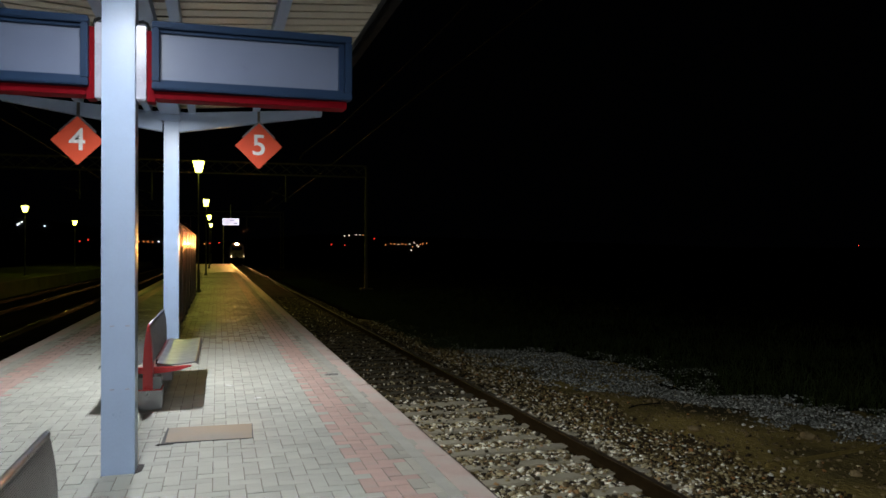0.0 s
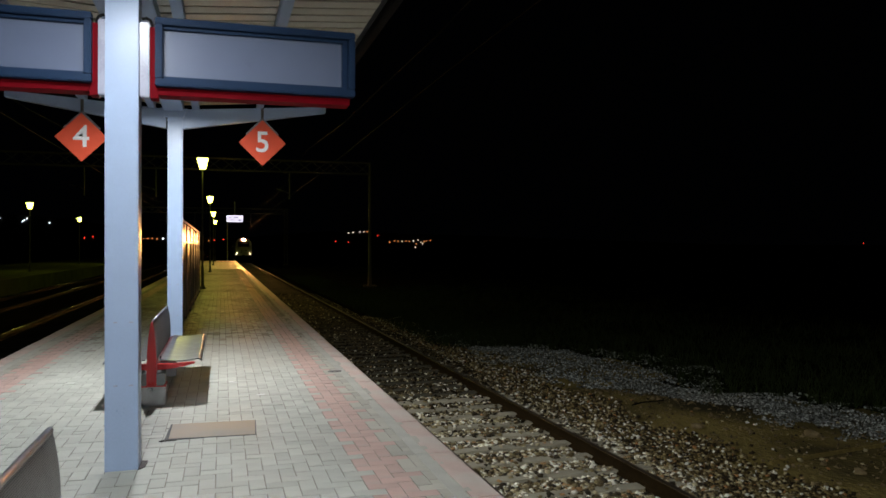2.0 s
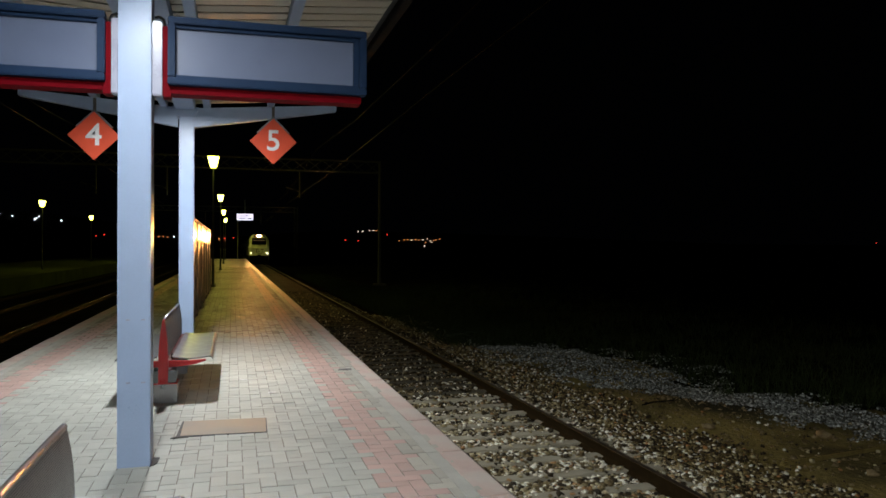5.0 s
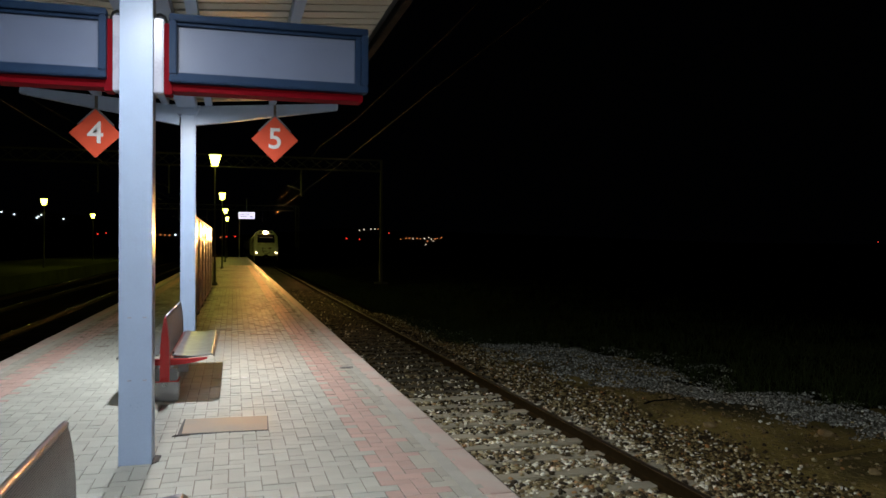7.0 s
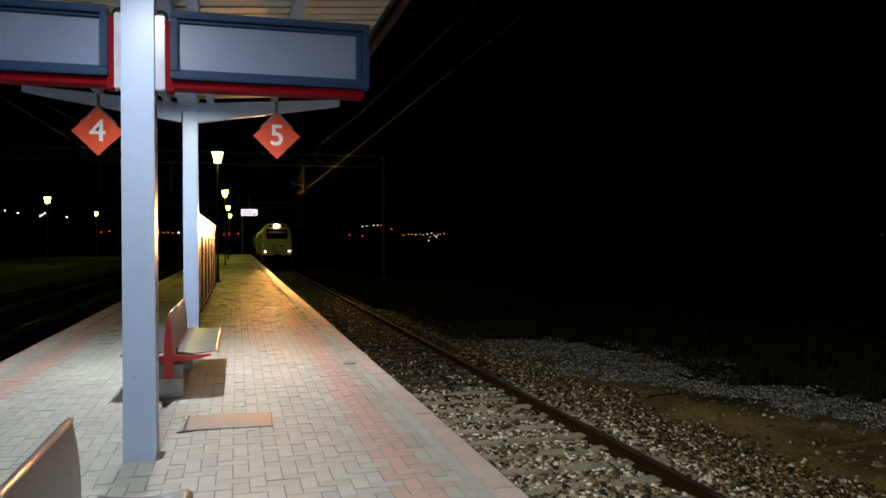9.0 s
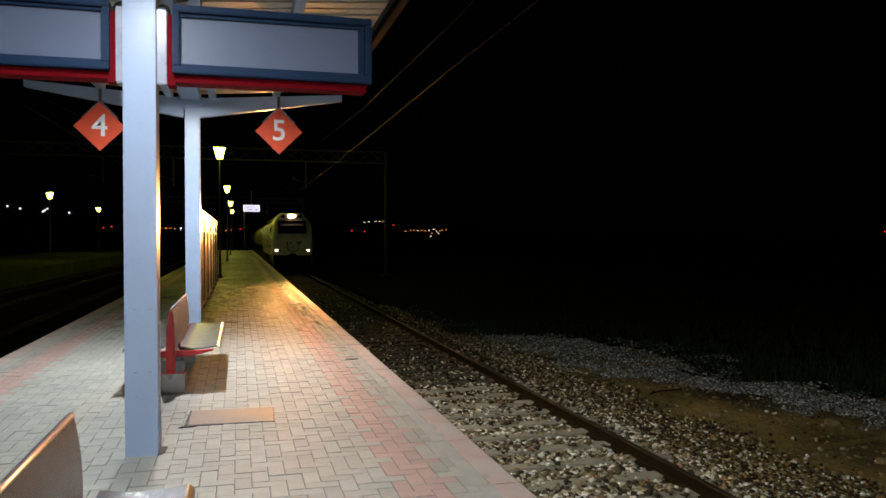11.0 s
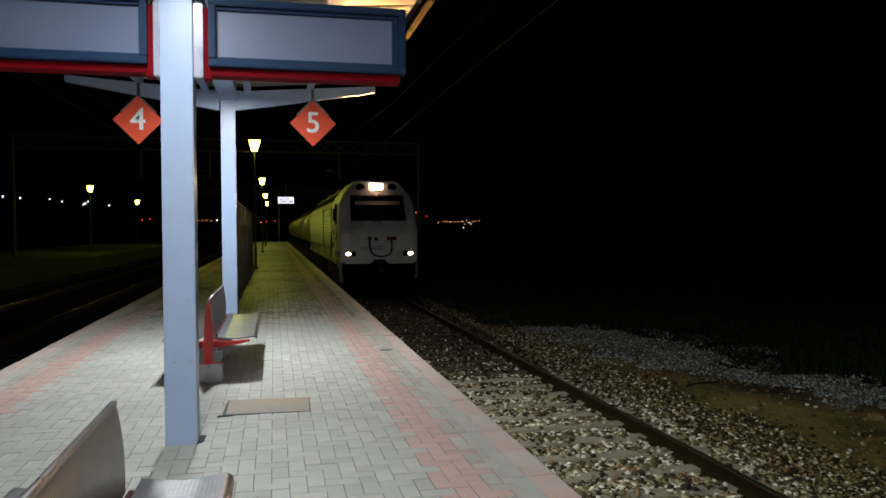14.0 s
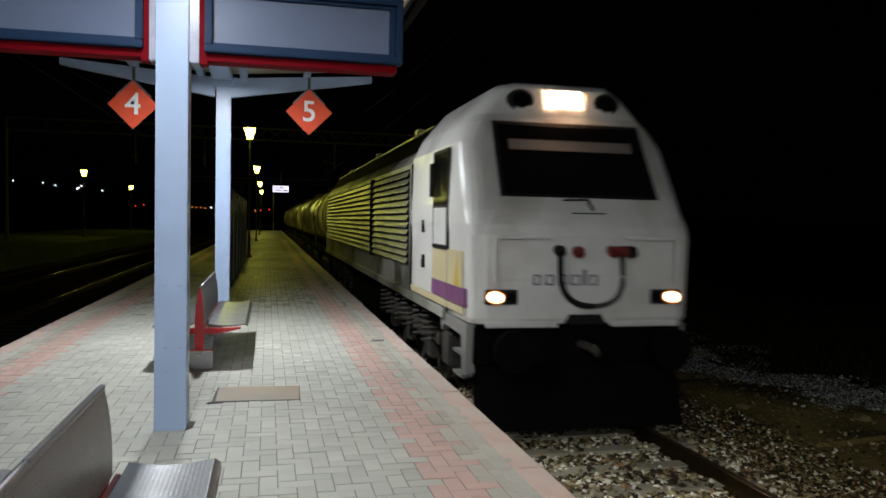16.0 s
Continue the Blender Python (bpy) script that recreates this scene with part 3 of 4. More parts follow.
def column(y, cap, x0, x1):
    root = thing("canopy_column", (MID, y, 0), "grey painted steel canopy column on block paving", "column", "canopy columns", "structure")
    part("shaft", boxes((x0, x1, -0.118, 0.118, -0.02, 3.68)), "steel", root, bevel=0.006)
    part("base_plate", boxes((-0.10, 0.10, -0.10, 0.10, -0.012, -0.003)), "darkmetal", root)
    for z in (1.08, 0.62):
        for x in (-0.05, 0.055):
            part("bolt_cover", boxes((x - 0.014, x + 0.014, -0.1205, -0.1175, z - 0.005, z + 0.004)), "railwhite", root)
    else:
        part("foot_gap", prism([(x1 + 0.001, -0.13), (x1 + 0.045, -0.06), (x1 + 0.05, 0.10), (x1 + 0.001, 0.12)], "z", -0.012, 0.0045), "rubber", root, "dark gap in the paving at the foot")
    if cap:
        bm = prism([(-0.2, 3.70), (0.2, 3.70), (0.13, 3.56), (-0.13, 3.56)], "y", -0.16, 0.16)
        part("capital", bm, "steel", root, bevel=0.006)


canopy()
column(6.025, False, -0.123, 0.104)
column(12.0, True, -0.087, 0.124)


def luminaire(y, watts, half, deep):
    root = thing("canopy_light", (MID, y, 3.655), "fluorescent strip light under the canopy ridge", "ceiling light", "canopy lights")
    part("housing", boxes((-0.11, 0.11, -half - 0.05, half + 0.05, -0.045, 0.0)), "galv", root, bevel=0.008)
    part("diffuser", prism([(-0.085, -0.0455), (-0.075, -0.05 - 0.6 * deep), (-0.04, -0.05 - deep), (0.04, -0.05 - deep), (0.075, -0.05 - 0.6 * deep), (0.085, -0.0455)], "y", -half, half), "tube", root, "glowing white diffuser")
    area_lamp("canopy_lamp", pose(MID, y, 3.60 - deep), 0.14, 0.5, watts, (0.94, 0.97, 1.0))


for y, watts, half, deep in ((9.9, CANOPY_WATTS, 0.35, 0.004), (4.6, CANOPY_WATTS * 0.25, 0.6, 0.055), (-1.0, CANOPY_WATTS * 1.1, 0.6, 0.055), (-5.0, CANOPY_WATTS * 1.3, 0.6, 0.055)):
    luminaire(y, watts, half, deep)


# Unseen lamp added behind the camera to brighten the locomotive front and columns.
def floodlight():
    root = thing("floodlight_mast", (0.6, -9.0, 0.0), "added unseen fill light post behind the camera", "floodlight")
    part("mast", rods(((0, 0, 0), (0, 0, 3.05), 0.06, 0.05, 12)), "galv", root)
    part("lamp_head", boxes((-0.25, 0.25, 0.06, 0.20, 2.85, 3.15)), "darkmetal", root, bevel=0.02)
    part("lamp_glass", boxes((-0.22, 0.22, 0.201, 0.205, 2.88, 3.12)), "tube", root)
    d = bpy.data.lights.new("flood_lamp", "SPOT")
    d.energy, d.color, d.shadow_soft_size, d.spot_size, d.spot_blend = FILL_WATTS, (0.95, 0.99, 1.0), 0.15, radians(70), 1.0
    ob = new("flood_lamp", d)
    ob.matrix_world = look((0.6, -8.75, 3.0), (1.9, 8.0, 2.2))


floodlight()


# ---- displays and signs on the canopy ----
def display(s):
    """A blank departure board on one side of the column."""
    root = thing("departure_board", (MID, 5.95, 0), "blank grey departure board in a slate-blue frame, red sheet behind", "display board", "departure boards")
    X = lambda a, b: (min(s * a, s * b), max(s * a, s * b))
    part("bracket", boxes((*X(0.1235 if s < 0 else 0.1045, 0.175), 0.0, 0.10, 2.735, 3.29)), "railwhite", root, "pale metal mounting rail", bevel=0.008)
    part("side_panel", boxes((*X(0.176, 0.235), 0.03, 0.16, 2.735, 3.265)), "signred", root, "dark red metal sheet", bevel=0.004)
    part("bottom_panel", boxes((*X(0.2355, 1.67), 0.03, 0.20, 2.762, 2.818)), "signred", root, "dark red metal sheet", bevel=0.004)
    part("cabinet", boxes((*X(0.2355, 1.70), 0.066, 0.20, 2.828, 3.318)), "frameblue", root, bevel=0.012)
    x0, x1 = 0.215, 1.705
    for a, b, z0, z1 in ((x0, x1, 3.275, 3.327), (x0, x1, 2.822, 2.876), (x0, x0 + 0.052, 2.877, 3.274), (x1 - 0.054, x1, 2.877, 3.274)):
        part("frame_bar", boxes((*X(a, b), -0.03, 0.065, z0, z1)), "frameblue", root, bevel=0.007)
    for a, b, z0, z1 in ((0.268, 1.650, 3.250, 3.2735), (0.268, 1.650, 2.8775, 2.900), (1.606, 1.650, 2.9005, 3.2495)):
        part("inner_bezel", boxes((*X(a, b), 0.012, 0.064, z0, z1)), "frameblue", root, bevel=0.004)
    part("screen", boxes((*X(0.268, 1.6055), 0.046, 0.0645, 2.9005, 3.2495)), "screen", root, "matte grey blank screen")
    pts = [(s * 0.12, 0.07, 3.33), (s * 0.15, 0.06, 3.335), (s * 0.178, 0.06, 3.32), (s * 0.19, 0.06, 3.285), (s * 0.19, 0.06, 3.25)]
    part("cable", sweep(pts, 0.011), "rubber", root, "short black cable")


def platform_sign(x, z, digit):
    root = thing("platform_sign", (x, 11.84, z), "orange-red diamond platform sign with white " + digit + " hanging from the arm", "sign", "platform number signs")
    d = 0.352
    part("plate", prism([(-d, 0), (0, -d), (d, 0), (0, d)], "y", 0, 0.02), "sign", root, bevel=0.004)
    e = 0.25
    part("backing", prism([(-e, 0.14), (0, 0.14 - e), (e, 0.14), (0, 0.14 + e)], "y", 0.03, 0.05), "seatsteel", root, "grey metal backing plate")
    part("hanger", boxes((-0.02, 0.02, 0.051, 0.075, 0.2, 0.62)), "mast", root)
    lettering("number", digit, 0.445, pose(0, -0.004, 0.0, 90), "white", root)


display(-1)
display(1)
platform_sign(0.60, 3.235, "5")
platform_sign(-1.935, 3.215, "4")


# ---- benches ----
def bench(y0, y1):
    L = y1 - y0
    root = thing("platform_bench", (MID, y0, 0), "back-to-back perforated steel bench with red supports", "bench", "platform benches")

    def seat(s):
        n = 80
        top = []
        for i in range(n + 1):
            u = i / n
            x = 0.075 + 0.405 * u
            z = 0.462 - 0.022 * math.sin(math.pi * min(1, u * 1.05)) + (0.00025 if i % 4 < 2 and 0.06 < u < 0.88 else 0)
            if u > 0.93:
                z -= 0.16 * (u - 0.93) ** 1.2 * 3
            top.append((s * x, z))
        tip = top[-1]
        under = [(x, z - 0.012) for x, z in reversed(top[::4])]
        return prism(top + [(tip[0] + s * 0.006, tip[1] - 0.03)] + under, "y", 0.10, L + 0.12)

    for s in (-1, 1):
        part("seat", seat(s), "seatsteel", root, "ribbed stainless steel seat with a rolled edge")
        part("seat_bracket", prism([(s * 0.02, 0.355), (s * 0.16, 0.362), (s * 0.30, 0.382), (s * 0.42, 0.415), (s * 0.42, 0.428), (s * 0.2, 0.418), (s * 0.02, 0.425)], "y", 0.04, 0.097), "benchred", root, "red curved bracket", bevel=0.005)
        part("seat_bracket", prism([(s * 0.02, 0.33), (s * 0.36, 0.385), (s * 0.36, 0.40), (s * 0.02, 0.40)], "y", L - 0.10, L - 0.03), "benchred", root, "red curved bracket", bevel=0.005)
        part("seat_rail", boxes((*sorted((s * 0.048, s * 0.0735)), 0.30, L - 0.05, 0.415, 0.466)), "railred", root, "dark red rail between seat and back", bevel=0.004)
        prof = [(s * (0.010 + 0.034 * math.cos(math.pi / 2 * (k / 10) ** 1.6)), 0.47 + 0.385 * k / 10) for k in range(11)]
        inner = [(s * 0.004, 0.855), (s * 0.004, 0.47)]
        part("backrest", prism(prof + inner, "y", 0.05, L - 0.09), "perforated", root, "perforated stainless back sheet")
    part("top_rail", sweep([(0, 0.05, 0.855), (0, L * 0.5, 0.856), (0, L - 0.09, 0.855)], 0.016), "stainless", root, "rounded steel top edge", smooth=True)
    fin = [(0.008 + 0.040 * (1 - (k / 12) ** 3.2), 0.20 + 0.66 * k / 12) for k in range(13)]
    part("end_fin", prism([(-x, z) for x, z in fin] + [(x, z) for x, z in reversed(fin)], "y", -0.06, 0.045), "benchred", root, "red pointed steel fin", bevel=0.004)
    part("back_clip", boxes((-0.045, 0.045, L - 0.24, L - 0.16, 0.36, 0.475)), "benchred", root, "red clip between seat and back", bevel=0.006)
    part("red_spine", boxes((-0.03, 0.03, 0.30, L - 0.30, 0.34, 0.45)), "benchred", root, "red steel beam under the back", bevel=0.01)
    for y in (-0.06, L - 0.55):
        part("pedestal", boxes((-0.135, 0.135, y + 0.02, y + 0.28, 0.0, 0.195)), "stainless", root, "stainless pedestal box", bevel=0.01)
        part("pedestal_band", boxes((-0.138, 0.138, y + 0.016, y + 0.284, 0.196, 0.206)), "benchred", root, "thin red band")
        part("pedestal_head", boxes((-0.125, 0.125, y + 0.03, y + 0.27, 0.207, 0.33)), "seatsteel", root, bevel=0.01)


bench(8.28, 10.6)
bench(1.25, 3.58)

root = thing("access_cover", (-0.06, 7.035, 0), "tan metal access cover set in the paving", "cover")
part("plate", prism([(-0.365, -0.262), (0.345, -0.30), (0.365, 0.25), (-0.365, 0.285)], "z", -0.01, 0.007), "cover", root)
part("rim", prism([(-0.40, -0.285), (0.355, -0.312), (0.372, 0.262), (-0.38, 0.297)], "z", -0.02, 0.0045), "darkmetal", root)
# Flat black sliver paints the shadowed gap beside this corner.
part("broken_corner", prism([(-0.44, -0.335), (-0.30, -0.322), (-0.285, -0.288), (-0.42, -0.29)], "z", -0.012, 0.0058), "rubber", root, "black sliver painting the shadowed gap at the cover corner")


root = thing("drain_cover", (1.43, 9.92, 0), "small dark drain cover in the paving", "drain cover")
part("grate", prism([(-0.09, -0.05), (0.08, -0.07), (0.10, 0.06), (-0.07, 0.05)], "z", -0.01, 0.006), "fence", root)
# Thin white plates stand for paint scratches on the paving.
for x, y, a in ((0.42, 8.55, 20), (0.13, 9.45, -35)):
    root = thing("paper_scrap", (x, y, 0.003), "small white paint scratch mark on the paving", "litter", "paper scraps", rz=a)
    part("sheet", prism([(-0.05, -0.012), (0.03, -0.02), (0.055, 0.012), (-0.03, 0.018)], "z", 0.0, 0.003), "white", root)


# ---- lamps, fence, portals ----
def lamp_post(p, label, watts, glass="lantern"):
    x, y, z0, h = p
    root = thing("street_lamp", (x, y, z0), label, "street lamp", "platform lamps")
    part("pole", rods(((0, 0, 0), (0, 0, 0.9), 0.06, 0.052, 12), ((0, 0, 0.9), (0, 0, h - 0.38), 0.036, 0.028, 12)), "post", root)
    part("base", rods(((0, 0, -0.01), (0, 0, 0.12), 0.13, 0.09, 12)), "post", root)
    bm = bmesh.new()
    bmesh.ops.create_cone(bm, cap_ends=True, segments=6, radius1=0.13, radius2=0.25, depth=0.42, matrix=Matrix.Translation((0, 0, h - 0.16)))
    g = part("lantern", bm, glass, root, "glowing yellow-green glass lantern")
    g.visible_shadow = False
    bm = bmesh.new()
    bmesh.ops.create_cone(bm, cap_ends=True, segments=6, radius1=0.29, radius2=0.06, depth=0.16, matrix=Matrix.Translation((0, 0, h + 0.135)))
    part("cap", bm, "post", root)
    if watts:
        point_lamp("lantern_light", (x, y, z0 + h - 0.16), 0.12, watts, (0.92, 0.92, 0.14))


for x, y, h in ((-0.74, 31.5, 5.16), (-0.78, 54.0, 5.12), (-0.80, 75.5, 5.05), (-0.83, 98.0, 5.05)):
    lamp_post((x, y, 0.0, h), "dark lamp post with a lit yellow lantern on the platform", LANTERN_WATTS)
for x, y in ((-13.2, 60.0), (-14.6, 88.0)):
    lamp_post((x, y, -0.07, 4.9), "lamp post with a lit yellow lantern on the opposite platform", LANTERN_WATTS * 0.4, "lanternfar")


def windbreak():
    root = thing("platform_screen", (-0.80, 0, 0), "dark metal windbreak with pale upper panels on the platform", "screen wall")
    ys = [14.0 + 2.15 * k for k in range(8)]
    for y in ys:
        part("post", boxes((-0.035, 0.035, y - 0.035, y + 0.035, 0, 2.24)), "fence", root, bevel=0.005)
    for a, b in zip(ys, ys[1:]):
        part("upper_panel", boxes((-0.015, 0.015, a + 0.06, b - 0.06, 1.80, 2.16)), "fenceglass", root, "pale translucent panel")
        part("top_rail", boxes((-0.03, 0.03, a + 0.036, b - 0.036, 2.17, 2.225)), "fence", root)
        part("mid_rail", boxes((-0.03, 0.03, a + 0.036, b - 0.036, 1.735, 1.79)), "fence", root)
        part("low_rail", boxes((-0.03, 0.03, a + 0.036, b - 0.036, 0.10, 0.15)), "fence", root)
        for k in range(6):
            y = a + 0.08 + k * 0.335
            part("slat", boxes((-0.012, 0.012, y, y + 0.27, 0.151, 1.734)), "fencepanel", root)


windbreak()


def lattice(bm, a, b, w, h, n, axis):
    """A light box truss between two points."""
    a, b = Vector(a), Vector(b)
    u, v = (Vector((0, 1, 0)) * w / 2, Vector((0, 0, 1)) * h / 2) if axis == "x" else (Vector((0, 1, 0)) * w / 2, Vector((1, 0, 0)) * h / 2)
    cs = [u + v, u - v, -u - v, -u + v]
    for c in cs:
        rod(bm, a + c, b + c, 0.035, seg=5)
    for k in range(n):
        p, q = a.lerp(b, k / n), a.lerp(b, (k + 1) / n)
        for i in range(4):
            c, d = cs[i], cs[(i + 1) % 4]
            rod(bm, p + c, (q + d), 0.02, seg=4)


def portal(y, top, lattice_leg):
    root = thing("catenary_portal", (0, y, -1.0), "steel lattice catenary portal spanning the tracks", "gantry", "catenary portals")
    for x in (-15.6, 9.75):
        bm = bmesh.new()
        if lattice_leg:
            lattice(bm, (x, 0, 0), (x, 0, top), 0.35, 0.5, 12, "z")
        else:
            rod(bm, (x, 0, 0), (x, 0, top), 0.13, 0.09)
        part("leg", bm, "mast", root, "weathered grey steel leg")
        part("footing", boxes((x - 0.4, x + 0.4, -0.4, 0.4, -0.05, 0.12)), "mast", root)
    bm = bmesh.new()
    lattice(bm, (-15.6, 0, top - 0.4), (9.75, 0, top - 0.4), 0.5, 0.75, 26, "x")
    part("beam", bm, "mast", root)
    for x in (TRACK_R, TRACK_L, TRACK_L2):
        part("dropper", rods(((x + 0.9, 0, top - 0.8), (x + 0.9, 0, top - 2.6), 0.04), ((x + 0.9, 0, top - 2.2), (x, 0, top - 1.9), 0.025)), "mast", root)
        part("insulator", rods(((x + 0.7, 0, top - 2.1), (x + 0.45, 0, top - 2.03), 0.06)), "rubber", root)


portal(51.0, 8.5, False)
portal(122.0, 8.9, True)
for x in (TRACK_R, TRACK_L):
    root = thing("catenary_wire", (x, 0, 0), "overhead contact wire and carrier above the track", "overhead wire", "overhead wires")
    part("contact_wire", sweep([(0.28 + 0.06 * (-1) ** k, -8 + 20 * k, 4.60) for k in range(14)], 0.009, 6), "wire", root)
    part("carrier", sweep([(0, -8 + 10 * k, 5.75 - 0.45 * (k % 4 in (1, 3)) - 0.6 * (k % 4 == 2)) for k in range(28)], 0.006, 6), "wire", root)
root = thing("lit_sign", (1.75, 112, 5.9), "white lit information sign hanging near the platform end", "sign")
part("case", boxes((-1.2, 1.2, 0.0, 0.3, -0.52, 0.52)), "darkmetal", root)
part("face", boxes((-1.12, 1.12, -0.02, -0.004, -0.46, 0.46)), "litsign", root, "glowing white face")
for x0, x1, z0, z1 in ((-0.9, -0.3, 0.08, 0.2), (-0.1, 0.5, 0.1, 0.25), (-0.8, 0.2, -0.25, -0.12), (0.45, 0.95, -0.3, -0.1)):
    part("text_bar", boxes((x0, x1, -0.028, -0.021, z0, z1)), "blind", root)
part("mast", rods(((0, 0.15, 0.5), (0, 0.15, 2.5), 0.06), ((-1.0, 0.15, -0.5), (-1.0, 0.15, -6.9), 0.07)), "galv", root)

# ---- far town ----
TOWN = {
    "town_white": [(226.4, 11.1), (235.8, 9.8), (238.0, 7.7), (232.2, 12.5), (212.1, 10.4), (146.0, 20.4), (151.4, 21.1), (159.7, 21.8), (164.5, 21.9), (228.6, 3.5)],
    "town_orange": [(230.0, 7.6), (240.1, 10.5), (221.4, 10.4), (217.1, 11.1), (207.2, 11.1), (202.9, 11.1), (168.6, 21.9), (196.6, 9.7), (243.0, 11.2), (248.1, 11.9), (-84.3, 12.7), (-79.6, 12.7), (-74.9, 12.8), (-70.1, 12.2), (-14.6, 10.4), (-20.8, 9.8)],
    "town_red": [(130.3, 10.2), (146.0, 9.5), (181.8, 17.2), (-144.6, 13.1), (-136.1, 14.4), (-8.5, 11.1), (1.4, 11.8), (919.1, 10.6)],
    "town_cool": [(-286.1, 38.8), (-268.9, 37.4), (-239.5, 36.0), (-227.0, 33.6), (-203.5, 31.6), (-200.8, 33.5), (-205.2, 30.4), (-179.1, 29.4), (-63.6, 12.8), (-57.7, 14.1)],
}
bm = prism([(-2500, -1), (-1500, 46), (-700, 52), (-300, 45), (-180, 36), (-60, 19), (0, 13), (120, 23), (300, 19), (700, 8), (2500, 5), (2500, -1)], "y", 925, 960)
HILL = part("backdrop_hill", bm, "hill")
tagged(HILL, "dark distant hills at night", "hills", kind="structure")
sphere = {}
for key, rows in TOWN.items():
    for x, z in rows:
        if key not in sphere:
            bm = bmesh.new()
            bmesh.ops.create_icosphere(bm, subdivisions=2, radius=0.75)
            sphere[key] = finish(bm, "town_light", key)
        ob = new("town_lamp", sphere[key])
        ob.location = (x * 1.027, 924.6, 1.6 + (z - 1.6) * 1.027)
        ob.parent = HILL


# ---- the freight train ----
def outline(z, yf, hw, back):
    """Plan of the cab at one height: tight corners low down, wide facets beside the windscreen."""
    flat = float(np.interp(z, [2.3, 2.62], [0.13, 0.31]))
    pts = [(-hw, back), (-hw, yf + flat + 0.12)]
    for k in range(1, 6):
        a = k / 6 * math.pi / 2
        pts.append((-hw + flat * (1 - math.cos(a)), yf + 0.05 + flat * (1 - math.sin(a))))
    pts += [(-hw + flat + 0.06, yf + 0.03), (-0.62, yf + 0.006), (0, yf)]
    pts += [(-x, y) for x, y in reversed(pts[:-1])]
    return [(x, y, z) for x, y in pts]


CAB = [(1.28, 0.03, 1.345), (1.34, 0.0, 1.365), (2.28, 0.0, 1.385), (2.40, 0.03, 1.40), (2.56, 0.11, 1.40), (2.74, 0.19, 1.395), (3.10, 0.41, 1.38),
       (3.38, 0.58, 1.36), (3.64, 0.72, 1.23), (3.74, 0.77, 1.15), (4.08, 0.86, 0.86), (4.15, 0.98, 0.76), (4.17, 1.25, 0.70)]


def front_y(z):
    return float(np.interp(z, [c[0] for c in CAB], [c[1] for c in CAB]))


def cab_shell(back):
    bm = bmesh.new()
    rows = [[bm.verts.new(p) for p in outline(z, yf, hw, back)] for z, yf, hw in CAB]
    for a, b in zip(rows, rows[1:]):
        for i in range(len(a) - 1):
            lo = a[i].co
            if 3.7 < lo.z < 3.8 and abs(a[i].co.x + a[i + 1].co.x) < 0.7:
                continue
            f = bm.faces.new((a[i], a[i + 1], b[i + 1], b[i]))
            mid = f.calc_center_median()
            f.material_index = 1 if abs(mid.x) < 1.16 and mid.y < 1.0 and mid.z < 3.7 else 0
    bm.faces.new(rows[-1])
    bm.faces.new(rows[0][::-1])
    bmesh.ops.recalc_face_normals(bm, faces=bm.faces)
    return bm


def slope_plate(x0, x1, z0, z1, thick, proud, x2=None, x3=None, n=4):
    """A plate that lies on the raked front between two heights."""
    bm = bmesh.new()
    x2, x3 = x0 if x2 is None else x2, x1 if x3 is None else x3
    rings = []
    for k in range(n + 1):
        u = k / n
        z = z0 + (z1 - z0) * u
        a, b, y = x0 + (x2 - x0) * u, x1 + (x3 - x1) * u, front_y(z) - proud
        rings.append([bm.verts.new(p) for p in ((a, y, z), (b, y, z), (b, y + thick, z), (a, y + thick, z))])
    for p, q in zip(rings, rings[1:]):
        for i in range(4):
            bm.faces.new((p[i], p[(i + 1) % 4], q[(i + 1) % 4], q[i]))
    bm.faces.new(rings[0][::-1])
    bm.faces.new(rings[-1])
    bmesh.ops.recalc_face_normals(bm, faces=bm.faces)
    return bm


def oval(bm, x, z, rx, rz, y0, y1, seg=20):
    lo = [bm.verts.new((x + rx * math.cos(2 * math.pi * k / seg), y0, z + rz * math.sin(2 * math.pi * k / seg))) for k in range(seg)]
    hi = [bm.verts.new((v.co.x, y1, v.co.z)) for v in lo]
    bm.faces.new(lo)
    bm.faces.new(hi[::-1])
    for k in range(seg):
        bm.faces.new((lo[k], hi[k], hi[(k + 1) % seg], lo[(k + 1) % seg]))
    return bm


def ovals(*os):
    bm = bmesh.new()
    for o in os:
        oval(bm, *o)
    bmesh.ops.recalc_face_normals(bm, faces=bm.faces)
    return bm


def wheelset(y, r, root):
    ob = part("wheelset", rods(((-0.9, 0, 0), (-0.77, 0, 0), r, r, 28), ((0.77, 0, 0), (0.9, 0, 0), r, r, 28), ((-1.0, 0, 0), (1.0, 0, 0), 0.09, 0.09, 12),
                               ((-0.915, r * 0.5, 0), (-0.9, r * 0.5, 0), 0.06, 0.06, 8), ((-0.915, -r * 0.5, 0), (-0.9, -r * 0.5, 0), 0.06, 0.06, 8)), "locofade", root, "worn steel wheelset")
    ob["at"] = (0.0, y, r)
    return ob


def bogie_side(y0, n, pitch, s):
    bm = bmesh.new()
    x0, x1 = sorted((s * 1.0, s * 1.14))
    L = (n - 1) * pitch
    box(bm, x0, x1, y0 - 0.7, y0 + L + 0.7, 0.62, 0.80)
    for k in range(n):
        box(bm, x0, x1 + 0.03 * s * (s > 0), y0 + k * pitch - 0.17, y0 + k * pitch + 0.17, 0.34, 0.66)
    return bm


def coil(x, y, z0, z1, r):
    n = 64
    return sweep([(x + r * math.cos(k * 0.62), y + r * math.sin(k * 0.62), z0 + (z1 - z0) * k / n) for k in range(n + 1)], 0.026, 6)


